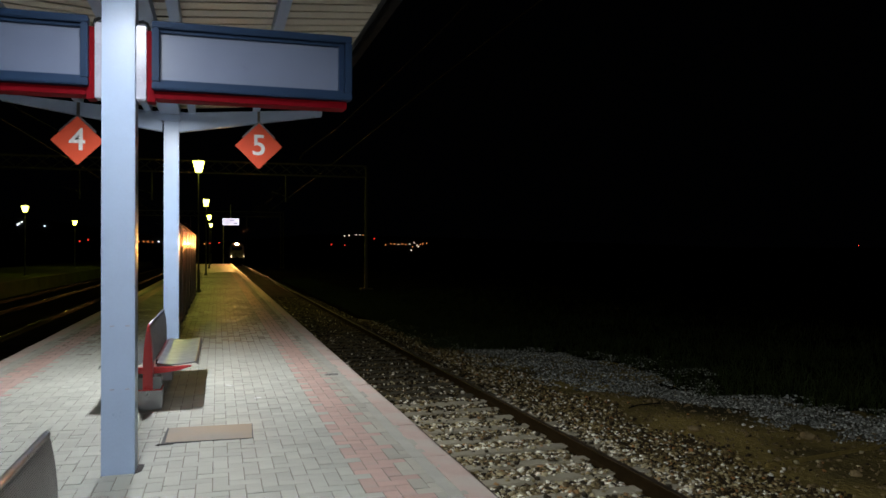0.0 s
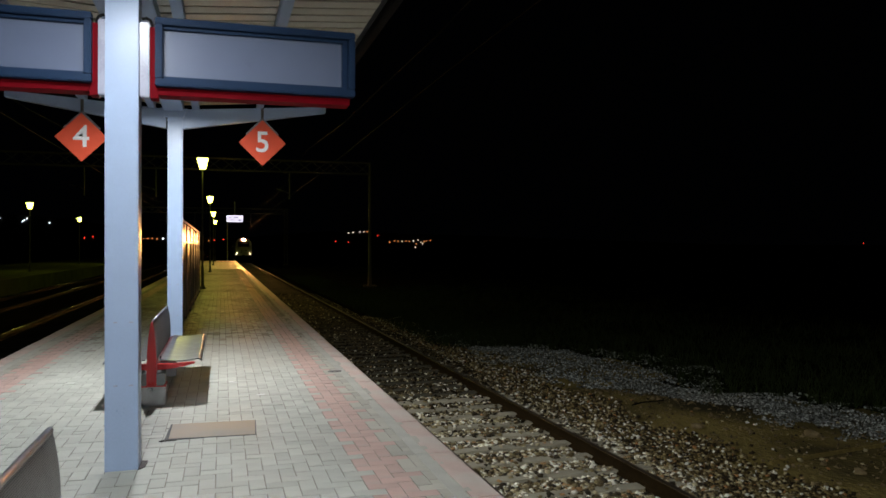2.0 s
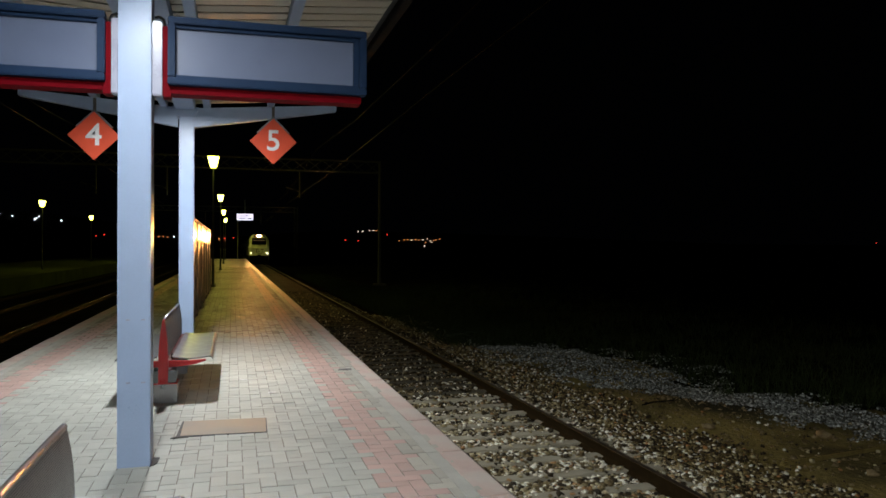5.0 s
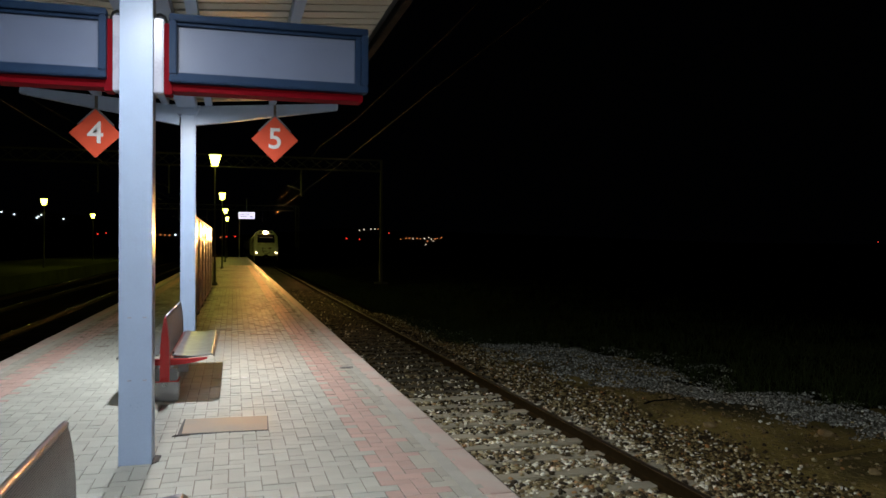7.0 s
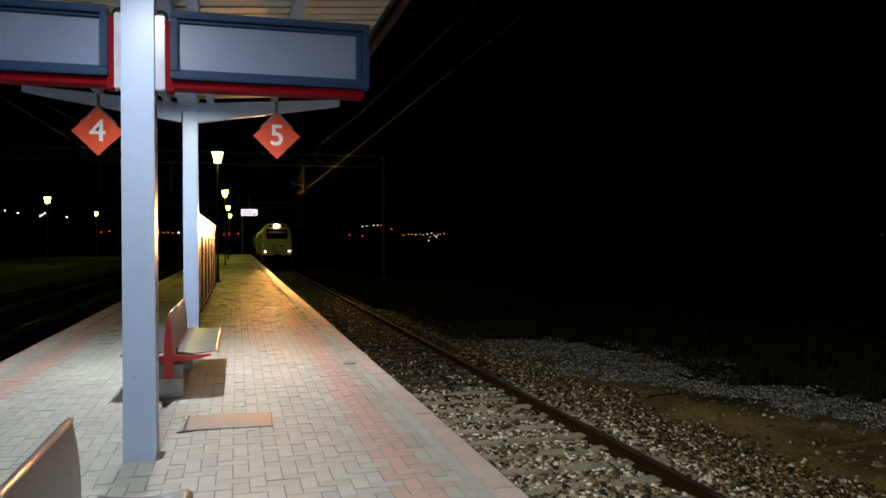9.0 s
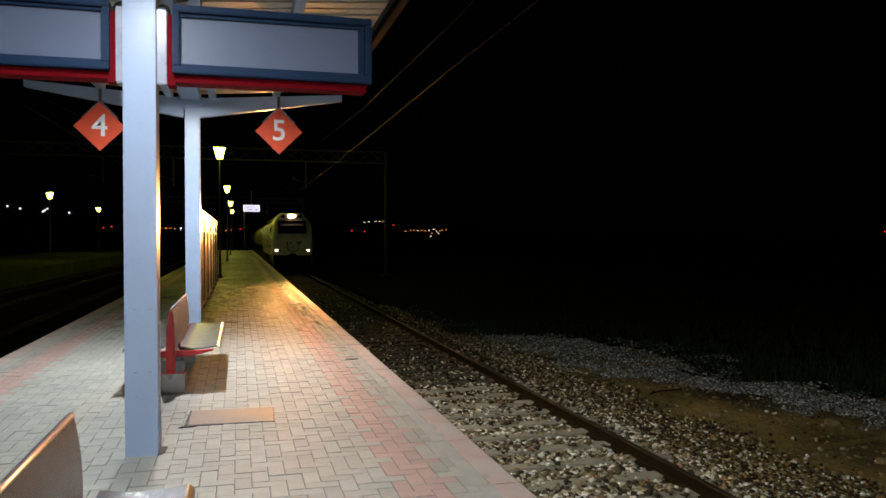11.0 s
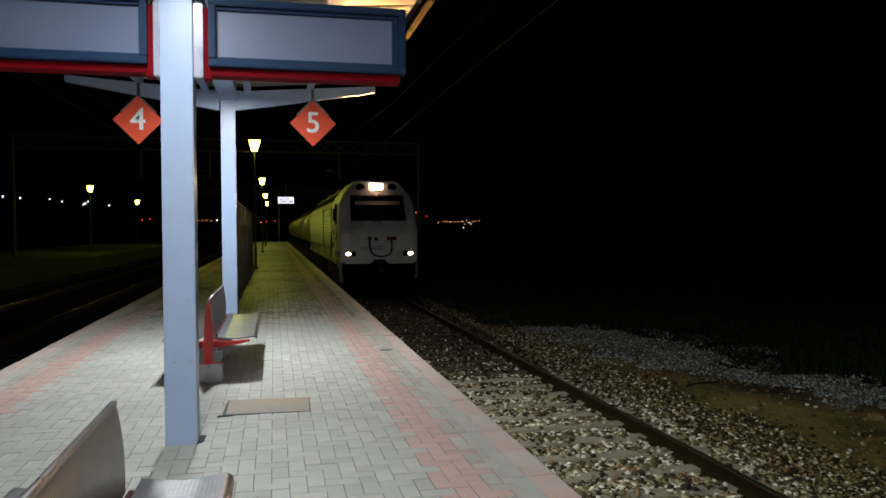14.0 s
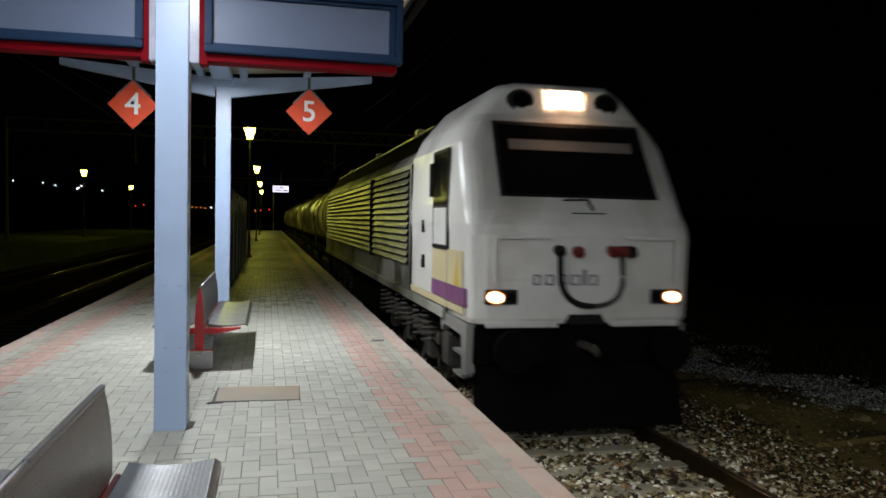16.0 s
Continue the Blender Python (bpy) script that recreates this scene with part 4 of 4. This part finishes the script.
def locomotive():
    root = thing("locomotive", (0, 0, 0), "grubby white diesel locomotive with one glaring headlight on the track", "locomotive")
    part("cab", cab_shell(3.65), ["locowhite", "locogrey"], root, "grubby white cab with a raked front")
    END = 21.4
    prof = [(-1.40, 1.26), (-1.40, 3.34), (-1.18, 3.60), (-0.82, 4.02), (-0.5, 4.08), (0.5, 4.08), (0.82, 4.02), (1.18, 3.60), (1.40, 3.34), (1.40, 1.26)]
    part("hood", prism([(x * 0.985, z - 0.03 * (z > 3)) for x, z in prof], "y", 3.651, END), "hood", root, "grimy grey-white engine hood")
    # Roof skin is near-black, darker than the hood sides.
    part("roof_skin", prism([(-1.235, 3.54), (-0.83, 4.035), (-0.5, 4.09), (0.5, 4.09), (0.83, 4.035), (1.235, 3.54), (0.8, 3.98), (-0.8, 3.98)], "y", 3.66, END - 0.01), "locodark", root, "near-black roof skin")
    part("roof_hatch", boxes((-0.6, 0.6, 6.0, 9.5, 4.0, 4.2), (-0.5, 0.5, 11.0, 12.2, 4.0, 4.24), (-0.62, 0.62, 14.0, 19.5, 4.0, 4.18)), "locodark", root, bevel=0.04)
    part("roof_rail", rods(((-0.95, 4.0, 3.95), (-0.95, 21.0, 3.95), 0.025, 0.025, 6)), "louvre", root)
    for y in (5.2, 10.3, 16.5):
        part("horn", boxes((-1.0, -0.86, y, y + 0.3, 3.93, 4.05)), "louvre", root, bevel=0.02)
    # windscreen with blind
    ws = part("windscreen", slope_plate(-0.94, 0.94, 2.76, 3.60, 0.03, 0.012, -0.91, 0.91), "glass", root, "dark raked windscreen")
    part("surround", slope_plate(-0.99, 0.99, 2.72, 3.645, 0.03, 0.004, -0.96, 0.96), "rubber", ws)
    part("blind", slope_plate(-0.80, 0.80, 3.29, 3.42, 0.006, 0.0165, -0.80, 0.80), "blind", ws, "half-lowered pale blind")
    part("wiper", rods(((0.05, front_y(2.72) - 0.05, 2.70), (-0.25, front_y(2.72) - 0.06, 2.69), 0.012, 0.012, 6), ((0.05, front_y(2.7) - 0.05, 2.70), (0.1, front_y(2.6) - 0.06, 2.58), 0.016, 0.016, 6)), "rubber", root)
    part("step_line", boxes((-0.15, 0.27, front_y(2.54) - 0.02, front_y(2.54) + 0.02, 2.535, 2.548)), "rubber", root)
    # headlight brow
    yb = front_y(3.93)
    for x0, x1, z0, z1 in ((-0.64, -0.236, 3.73, 4.09), (0.236, 0.64, 3.73, 4.09), (-0.2355, 0.2355, 4.052, 4.09), (-0.2355, 0.2355, 3.73, 3.852)):
        part("brow_panel", slope_plate(x0, x1, z0, z1, 0.03, 0.004), "locowhite", root)
    lamp = part("headlight", boxes((-0.13, 0.13, yb + 0.74, yb + 0.78, 3.81, 4.05)), "rubber", root, "glaring warm rectangular headlight")
    for x0, x1, z0, z1 in ((-0.21, -0.101, 3.862, 4.04), (0.101, 0.21, 3.862, 4.04), (-0.1, 0.1, 3.985, 4.04)):
        part("diffuser", slope_plate(x0, x1, z0, z1, 0.02, 0.02), "headlamp", lamp)
    # Unseen sleeve and emitter, added to cut the light to a narrow beam.
    part("reflector_sleeve", boxes((-0.11, -0.101, yb + 0.06, yb + 0.74, 3.856, 3.994), (0.101, 0.11, yb + 0.06, yb + 0.74, 3.856, 3.994),
                                   (-0.1005, 0.1005, yb + 0.06, yb + 0.74, 3.985, 3.994), (-0.1005, 0.1005, yb + 0.06, yb + 0.74, 3.856, 3.865)), "headlamp", lamp)
    part("arc", boxes((-0.05, 0.05, yb + 0.725, yb + 0.735, 3.895, 3.955)), "beam", lamp)
    for x in (-0.57, 0.57):
        h = part("lamp_housing", ovals((x, 3.92, 0.17, 0.135, front_y(3.92) - 0.022, front_y(3.92) + 0.1)), "rubber", root, "unlit round lamp in a dark housing")
        part("lamp_lens", ovals((x, 3.92, 0.12, 0.10, front_y(3.92) - 0.03, front_y(3.92) - 0.0225)), "glass", h)
    # lower front
    for s in (-1, 1):
        x = s * 1.08
        h = part("marker_light", boxes((x - 0.19 - 0.06 * s, x + 0.19 - 0.06 * s, -0.012, 0.12, 1.50, 1.67)), "rubber", root, "headlight cluster in a dark recess", bevel=0.01)
        part("amber_ring", ovals((x + 0.015 * s, 1.585, 0.115, 0.08, -0.018, -0.0125)), "amber", h)
        part("lens", ovals((x + 0.015 * s, 1.585, 0.09, 0.058, -0.026, -0.0185)), "marker", h, "glowing oval lens")
        part("inner_lens", ovals((x - 0.17 * s, 1.585, 0.055, 0.055, -0.022, -0.0125)), "glass", h)
        part("grab_rail", sweep([(s * 1.12, -0.05, 1.75), (s * 1.12, -0.05, 2.22), (s * 1.09, -0.05, 2.26), (s * 0.47, -0.05, 2.265)], 0.018), "locowhite", root, "white tubular handrail")
        part("front_panel", boxes((min(s * 0.5, s * 1.09), max(s * 0.5, s * 1.09), -0.006, 0.05, 1.78, 2.23)), "locogrey", root, bevel=0.003)
        b = part("buffer", rods(((s * 0.95, 0.15, 1.02), (s * 0.95, -0.28, 1.02), 0.10, 0.10, 16), ((s * 0.95, -0.28, 1.02), (s * 0.95, -0.34, 1.02), 0.24, 0.24, 24)), "locodark", root)
        edge = sorted((s * 1.27, s * 1.375))
        step = part("step_skirt", prism([(0.17, 0.70), (0.38, 0.70), (0.44, 1.10), (1.30, 1.12), (1.45, 1.02), (1.52, 1.26), (0.15, 1.26)], "x", *edge), "skirt", root, "scuffed grey step skirt", bevel=0.008)
        for z in (0.60, 0.86):
            part("tread", boxes((min(s * 1.02, s * 1.36), max(s * 1.02, s * 1.36), 0.45, 0.85, z, z + 0.03)), "skirt", step)
        part("step_box", boxes((*sorted((s * 1.0, s * 1.03)), 0.41, 0.95, 0.45, 1.10)), "locodark", step)
        part("sand_box", boxes((*sorted((s * 1.02, s * 1.30)), 1.30, 1.72, 0.55, 0.98)), "locofade", root, "dusty sand box", bevel=0.03)
        part("sand_pipe", sweep([(s * 1.16, 1.50, 0.56), (s * 1.10, 1.75, 0.35), (s * 0.95, 2.15, 0.14)], 0.03), "locofade", root)
    for x, z, m in ((-0.36, 2.13, "rubber"), (-0.13, 2.12, "hosered"), (0.30, 2.13, "hosered"), (0.42, 2.13, "hosered"), (0.53, 2.13, "rubber")):
        part("coupling_head", rods(((x, 0.02, z), (x, -0.09, z - 0.02), 0.05, 0.068, 14), ((x, -0.09, z - 0.02), (x, -0.13, z - 0.05), 0.068, 0.05, 14)), m, root, "air or cable coupling on the front")
    bend = [k * math.pi / 36 for k in range(19)]
    part("hose", sweep([(-0.36 + 0.42 * (1 - math.cos(a)) ** 1.5, -0.10, 2.11 - 0.62 * math.sin(a) ** 0.8) for a in bend], 0.032, 10), "rubber", root, "black hanging hose", smooth=True)
    part("hose", sweep([(0.40 - 0.34 * (1 - math.cos(a)) ** 1.5 + 0.04 * math.sin(2 * a), -0.10, 2.11 - 0.62 * math.sin(a) ** 0.8) for a in bend], 0.028, 10), "locofade", root, "grey hanging hose", smooth=True)
    # emblem as plain bars
    for x, w, h in ((-0.60, 0.045, 0.12), (-0.45, 0.055, 0.12), (-0.29, 0.055, 0.12), (-0.13, 0.06, 0.12), (-0.02, 0.02, 0.18), (0.09, 0.055, 0.12)):
        part("emblem_bar", boxes((x - w, x - w + 0.018, -0.010, 0.01, 1.72, 1.72 + h), (x + w - 0.018, x + w, -0.010, 0.01, 1.72, 1.72 + h),
                                 (x - w + 0.0185, x + w - 0.0185, -0.010, 0.01, 1.72, 1.738), (x - w + 0.0185, x + w - 0.0185, -0.010, 0.01, 1.702 + h, 1.72 + h)), "ink", root)
    for x0, x1 in ((-1.2, -0.33), (0.33, 1.2)):
        part("lower_valance", boxes((x0, x1, 0.0, 0.06, 1.24, 1.30)), "locogrey", root, bevel=0.01)
    part("coupler_recess", prism([(-0.26, 1.27), (0.26, 1.27), (0.20, 1.385), (-0.20, 1.385)], "y", -0.02, 0.05), "rubber", root, bevel=0.01)
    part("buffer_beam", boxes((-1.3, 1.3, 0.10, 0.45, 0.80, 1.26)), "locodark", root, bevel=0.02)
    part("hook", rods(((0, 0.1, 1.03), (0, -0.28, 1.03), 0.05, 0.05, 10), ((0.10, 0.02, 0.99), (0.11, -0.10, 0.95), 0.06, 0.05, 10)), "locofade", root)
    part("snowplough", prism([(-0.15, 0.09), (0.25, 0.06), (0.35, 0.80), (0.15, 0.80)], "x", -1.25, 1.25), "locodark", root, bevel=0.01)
    # cab side: window, door, stripes (both sides)
    for s in (-1, 1):
        def side(a, b, y0, y1, z0, z1):
            x0, x1 = sorted((s * a, s * b))
            return boxes((x0, x1, y0, y1, z0, z1))
        w = part("side_window", side(1.385, 1.409, 1.12, 1.92, 2.66, 3.30), "glass", root, "dark cab side window", bevel=0.004)
        part("window_frame", side(1.38, 1.404, 1.07, 1.97, 2.62, 3.34), "rubber", w)
        part("pane_frame", side(1.38, 1.4045, 1.08, 1.96, 2.06, 2.615), "rubber", root)
        part("lower_pane", side(1.385, 1.408, 1.16, 1.90, 2.12, 2.60), "locogrey", root, "pale panel below the window", bevel=0.004)
        part("door_seam", side(1.38, 1.406, 1.06, 1.07, 1.3, 3.3), "rubber", root)
        part("door_seam", side(1.38, 1.406, 3.55, 3.57, 1.3, 3.3), "rubber", root)
        for z in (1.85, 2.35):
            part("door_handle", side(1.385, 1.425, 2.55, 2.62, z - 0.09, z + 0.09), "rubber", root)
        part("cream_panel", side(1.38, 1.4045, 0.34, 1.95, 1.62, 2.08), "cream", root)
        part("purple_band", side(1.36, 1.4055, 0.20, 1.97, 1.46, 1.66), "purple", root)
        part("cream_band", side(1.38, 1.4045, 0.26, 3.5, 1.36, 1.44), "cream", root)
        part("yellow_mark", prism([(0.42, 1.665), (0.72, 1.665), (0.57, 2.02)], "x", *sorted((s * 1.38, s * 1.4075))), "yellow", root, "yellow triangle mark")
        part("mirror", side(1.42, 1.48, 1.78, 1.86, 2.74, 3.18), "rubber", root)
        # louvres
        for y0, y1 in ((3.85, 7.9), (8.35, 20.9)):
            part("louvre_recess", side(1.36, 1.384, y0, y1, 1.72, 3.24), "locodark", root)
            for k in range(13):
                z = 1.745 + k * 0.1145
                slat = part("louvre", prism([(s * 1.386, z + 0.07), (s * 1.425, z), (s * 1.43, z + 0.008), (s * 1.386, z + 0.09)], "y", y0 + 0.01, y1 - 0.01), "louvre", root)
                part("lip", rods(((s * 1.432, y0 + 0.01, z + 0.004), (s * 1.432, y1 - 0.01, z + 0.004), 0.009, 0.009, 6)), "louvrelip", slat)
        part("louvre_post", side(1.37, 1.425, 7.92, 8.33, 1.68, 3.28), "locodark", root)
        part("side_sill", side(1.30, 1.42, 1.2, 21.2, 1.20, 1.33), "hood", root, "dirty grey side sill", bevel=0.01)
        part("fuel_tank", side(0.4, 1.22, 8.3, 13.3, 0.35, 1.1), "locodark", root, bevel=0.05)
        for y0 in (3.3, 15.2):
            part("bogie_frame", bogie_side(y0, 3, 1.75, s), "locofade", root, "dusty bogie side frame", bevel=0.02)
            for k in range(3):
                for d in (-0.36, 0.36):
                    part("spring", coil(s * 1.19, y0 + k * 1.75 + d, 0.62, 1.17, 0.125), "locofade", root, "coil spring")
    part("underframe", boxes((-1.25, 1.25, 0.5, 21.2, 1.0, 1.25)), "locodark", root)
    for y0 in (3.3, 15.2):
        for k in range(3):
            wheelset(y0 + k * 1.75, 0.52, root)
    return root


def tank_wagon():
    root = thing("tank_wagon", (0, 0, 0), "dirty pale tank wagon coupled in the freight train", "tank wagon", "tank wagons")
    R, L, zc = 1.36, 12.6, 2.55
    bm = bmesh.new()
    prof = [(0.0, 0.0), (0.02, 0.5), (0.08, 0.9), (0.2, 1.2), (0.4, R), (L - 0.4, R), (L - 0.2, 1.2), (L - 0.08, 0.9), (L - 0.02, 0.5), (L, 0.0)]
    rings = [[bm.verts.new((r * math.cos(k * math.pi / 18), y + 0.5, zc + r * math.sin(k * math.pi / 18))) for k in range(36)] for y, r in prof[1:-1]]
    for a, b in zip(rings, rings[1:]):
        for k in range(36):
            bm.faces.new((a[k], a[(k + 1) % 36], b[(k + 1) % 36], b[k]))
    bm.faces.new(rings[0][::-1])
    bm.faces.new(rings[-1])
    bmesh.ops.recalc_face_normals(bm, faces=bm.faces)
    part("barrel", bm, "tank", root, "dirty cylindrical tank", smooth=True)
    for y in (1.6, 4.8, 8.2, 11.6):
        part("strap", ovals((0, zc, R + 0.025, R + 0.025, y, y + 0.12, 36)), "locofade", root)
    part("walkway", boxes((-0.45, 0.45, 2.5, 11.0, 3.95, 3.99), (-0.35, 0.35, 6.2, 7.2, 3.8, 4.12)), "locofade", root)
    part("frame", boxes((-1.2, -1.0, 0.2, 13.3, 0.95, 1.2), (1.0, 1.2, 0.2, 13.3, 0.95, 1.2), (-1.2, 1.2, 0.1, 0.35, 0.9, 1.2), (-1.2, 1.2, 13.15, 13.4, 0.9, 1.2), (-0.3, 0.3, 0.2, 13.3, 0.95, 1.25)), "locodark", root)
    for y in (1.3, 11.5):
        part("saddle", boxes((-1.1, 1.1, y, y + 0.5, 1.2, 1.45)), "locodark", root)
    for s in (-1, 1):
        part("ladder", rods(((s * 1.3, 6.5, 1.2), (s * 1.42, 6.5, 2.6), 0.02, 0.02, 6), ((s * 1.3, 6.9, 1.2), (s * 1.42, 6.9, 2.6), 0.02, 0.02, 6)), "locofade", root)
        for y0 in (2.0, 9.7):
            part("bogie_frame", bogie_side(y0, 2, 1.8, s), "locofade", root, bevel=0.02)
        for y in (-0.15, 13.65):
            part("buffer", rods(((s * 0.95, y - 0.15, 1.02), (s * 0.95, y + 0.15, 1.02), 0.2, 0.2, 14)), "locodark", root)
    for y in (2.0, 3.8, 9.7, 11.5):
        wheelset(y, 0.46, root)
    return root


SCALE = 0.95
LOCO = locomotive()
LOCO.scale = (SCALE, SCALE, 0.962)
WAGONS = [tank_wagon()]
WAGONS[0].scale = LOCO.scale
for k in range(5):
    WAGONS.append(copy_thing(WAGONS[0], pose(0, 0, 0)))

# ---- loose stones and grass ----
def BED(x, y):
    on = (abs(x - TRACK_R) < 1.28) & (abs(((y + 2.3) % 0.6) - 0.3) < 0.10)
    return np.where(on, -0.855, np.where(x > TRACK_R + 1.5, -0.905 - 0.16 * (x - TRACK_R - 1.5), -0.90))



clear = lambda P: ~((abs(abs(P[:, 0] - TRACK_R) - 0.868) < 0.092)) & ~((abs(P[:, 0] - TRACK_R) < 1.27) & (abs(((P[:, 1] + 2 + 0.3) % 0.6) - 0.3) < 0.105) & (rng.uniform(size=len(P)) < 0.95 - 0.16 * (np.sin(P[:, 0] * 7 + P[:, 1] * 3) > 0.3)))
ballast("ballast_stones", 22000, 1.80, 6.2, -6.0, 3.5, BED, 0.046, "ballast", "mixed brown and white ballast stones beside the platform", 1.0, clear)
# Share of darkened stones grows with y, imitating the fall of lamp light.
dimming = lambda P: np.clip((P[:, 1] - 9.5) / 6.5, 0, 0.94)
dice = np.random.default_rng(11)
ballast("ballast_stones", 80000, 1.80, 5.0, 3.5, 32, BED, 0.043, "ballast", "mixed brown and white ballast stones between the sleepers", 1.8, lambda P: clear(P) & (dice.uniform(size=len(P)) > dimming(P)))
ballast("ballast_stones", 70000, 1.80, 5.0, 9.5, 42, BED, 0.043, "dimstone", "ballast stones between the sleepers, painted darker for fading light", 1.5, lambda P: clear(P) & (dice.uniform(size=len(P)) < dimming(P)))
ballast("ballast_stones", 64000, 4.8, 9.0, 5.0, 28, lambda x, y: np.where(x < 6.0, -0.905 - 0.11 * np.clip(x - 4.9, 0, 1), -1.015) + 0.10 * np.array([noise.noise((a * 0.35, b * 0.35, 0)) for a, b in zip(x, y)]) * (x > 6), 0.035, "shoulder", "weathered brown stones on the track shoulder", 1.6,
        lambda P: rng.uniform(size=len(P)) < np.clip((6.5 + 0.15 * np.sin(P[:, 1] * 2.3) - P[:, 0]) / 0.5, 0.02, 1))
N = 48000
u = rng.uniform(size=N) ** 1.35
gy = 7.2 + 15 * u
w = rng.uniform(-0.18, 1.5, N)
gx = verge(gy) + (bank(gy) - verge(gy)) * w + rng.normal(size=N) * 0.10
gz = np.array([0.10 * noise.noise((x * 0.35, y * 0.35, 0)) + 0.05 * noise.noise((x * 1.3, y * 1.3, 4)) + 0.25 * min(1, max(0, (x - 9) / 8)) for x, y in zip(gx, gy)])
fleck = np.array([noise.noise((x * 2.1, y * 1.5, 2)) + 0.7 * noise.noise((x * 6, y * 5, 7)) for x, y in zip(gx, gy)])
edge = np.clip(np.minimum(w, 1 - w) * 3, 0, 1)
stones("gravel_strip", np.stack([gx, gy, -1.015 + gz + rng.uniform(0, 0.022, N), rng.uniform(0.014, 0.036, N)], 1)[fleck + 0.75 * edge > 0.22 + rng.uniform(-0.45, 0.45, N)], "gravel", rng, label="strip of pale grey gravel beyond the track", category="gravel")


def grass(name, n, spread, label):
    V, F = [], []
    for _ in range(n):
        x, y = spread()
        h = 0.10 * noise.noise((x * 0.35, y * 0.35, 0)) + 0.05 * noise.noise((x * 1.3, y * 1.3, 4)) + 0.25 * min(1, max(0, (x - 9) / 8))
        for _ in range(7):
            a, t = rng.uniform(0, 6.28), rng.uniform(0.1, 0.42)
            dx, dy = rng.normal(size=2) * 0.07
            lean = rng.normal(size=2) * 0.14
            k = len(V)
            c, s = math.cos(a) * 0.009, math.sin(a) * 0.009
            V += [(x + dx - c, y + dy - s, -1.05 + h), (x + dx + c, y + dy + s, -1.05 + h), (x + dx + lean[0], y + dy + lean[1], -1.03 + h + t)]
            F.append((k, k + 1, k + 2))
    me = bpy.data.meshes.new(name)
    me.from_pydata(V, [], F)
    me.materials.append(M["grass"])
    tagged(new(name, me), label, "grass", kind="stuff")


def right_bank():
    y = 7 + 40 * rng.uniform() ** 1.4
    return float(bank(y)) - 0.05 + abs(rng.normal()) * 4.5, y


def trackside():
    y = 19 + 50 * rng.uniform() ** 1.3
    return 5.4 + 2.6 * rng.uniform() ** 0.8, y


grass("grass", 5200, right_bank, "rough dark grass beyond the gravel strip")
grass("grass", 3200, trackside, "rough dark weeds along the track shoulder")

# clods and loose rocks on the bare earth
N = 900
ey = 6.5 + 6.5 * rng.uniform(size=N)
ex = 6.3 + rng.uniform(size=N) * (verge(ey) - 6.3)
ez = np.array([0.10 * noise.noise((x * 0.35, y * 0.35, 0)) + 0.05 * noise.noise((x * 1.3, y * 1.3, 4)) for x, y in zip(ex, ey)])
stones("earth_clods", np.stack([ex, ey, -1.025 + ez, 0.018 + 0.05 * rng.uniform(size=N) ** 4], 1), "clod", rng, label="brown clods and loose stones on bare earth", category="clods")
for x, y, r in ((8.02, 8.75, 0.10), (8.9, 8.45, 0.08), (6.75, 9.6, 0.09), (7.2, 7.1, 0.07)):
    root = thing("rock", (x, y, -1.0), "rough brown rock lying on the bare earth", "rock", "loose rocks")
    bm = bmesh.new()
    bmesh.ops.create_icosphere(bm, subdivisions=2, radius=r)
    for v in bm.verts:
        v.co *= 1 + 0.5 * noise.noise((v.co.x * 14 + x, v.co.y * 14, v.co.z * 14 + y))
        v.co.z *= 0.6
    part("stone", bm, "clod", root)
root = thing("fallen_stick", (6.9, 11.2, -0.985), "thin dark fallen stick on the gravel edge", "stick", rz=12)
part("twig", sweep([(-0.35, 0, 0.0), (-0.1, 0.03, 0.02), (0.15, 0.01, 0.015), (0.4, 0.05, 0.0)], 0.012, 6), "sleeper_old", root)

root = thing("old_kerb", (7.53, 7.87, -1.0), "half-buried dirty kerb edge in the bare earth", "kerb", rz=8.2)
part("kerb_stone", boxes((-1.1, 1.3, -0.02, 0.02, -0.06, 0.022)), "earth", root, bevel=0.012)

paving(PLATFORM)


# ---- movement ----
def front_at(t):
    return float(np.interp(t, [0, 4, 8, 12, 16], [145.35, 110.77, 76.48, 42.09, 7.74]))


def motions():
    times = [0, 2, 4, 6, 8, 10, 12, 14, 16]
    place = lambda t, d: pose(TRACK_R, front_at(t) + d, RAIL_Z)
    walk(LOCO, [(t, place(t, 0)) for t in times])
    for k, wagon in enumerate(WAGONS):
        walk(wagon, [(t, place(t, SCALE * (22.2 + 14.1 * k))) for t in times])
    steps = [k / 15 for k in range(241)]
    for train in [LOCO, *WAGONS]:
        for ob in train.children:
            if "at" in ob:
                x, y, r = ob["at"]
                walk(ob, [(t, pose(x, y, r, math.degrees((145.35 - front_at(t)) / (r * SCALE)))) for t in steps])


motions()
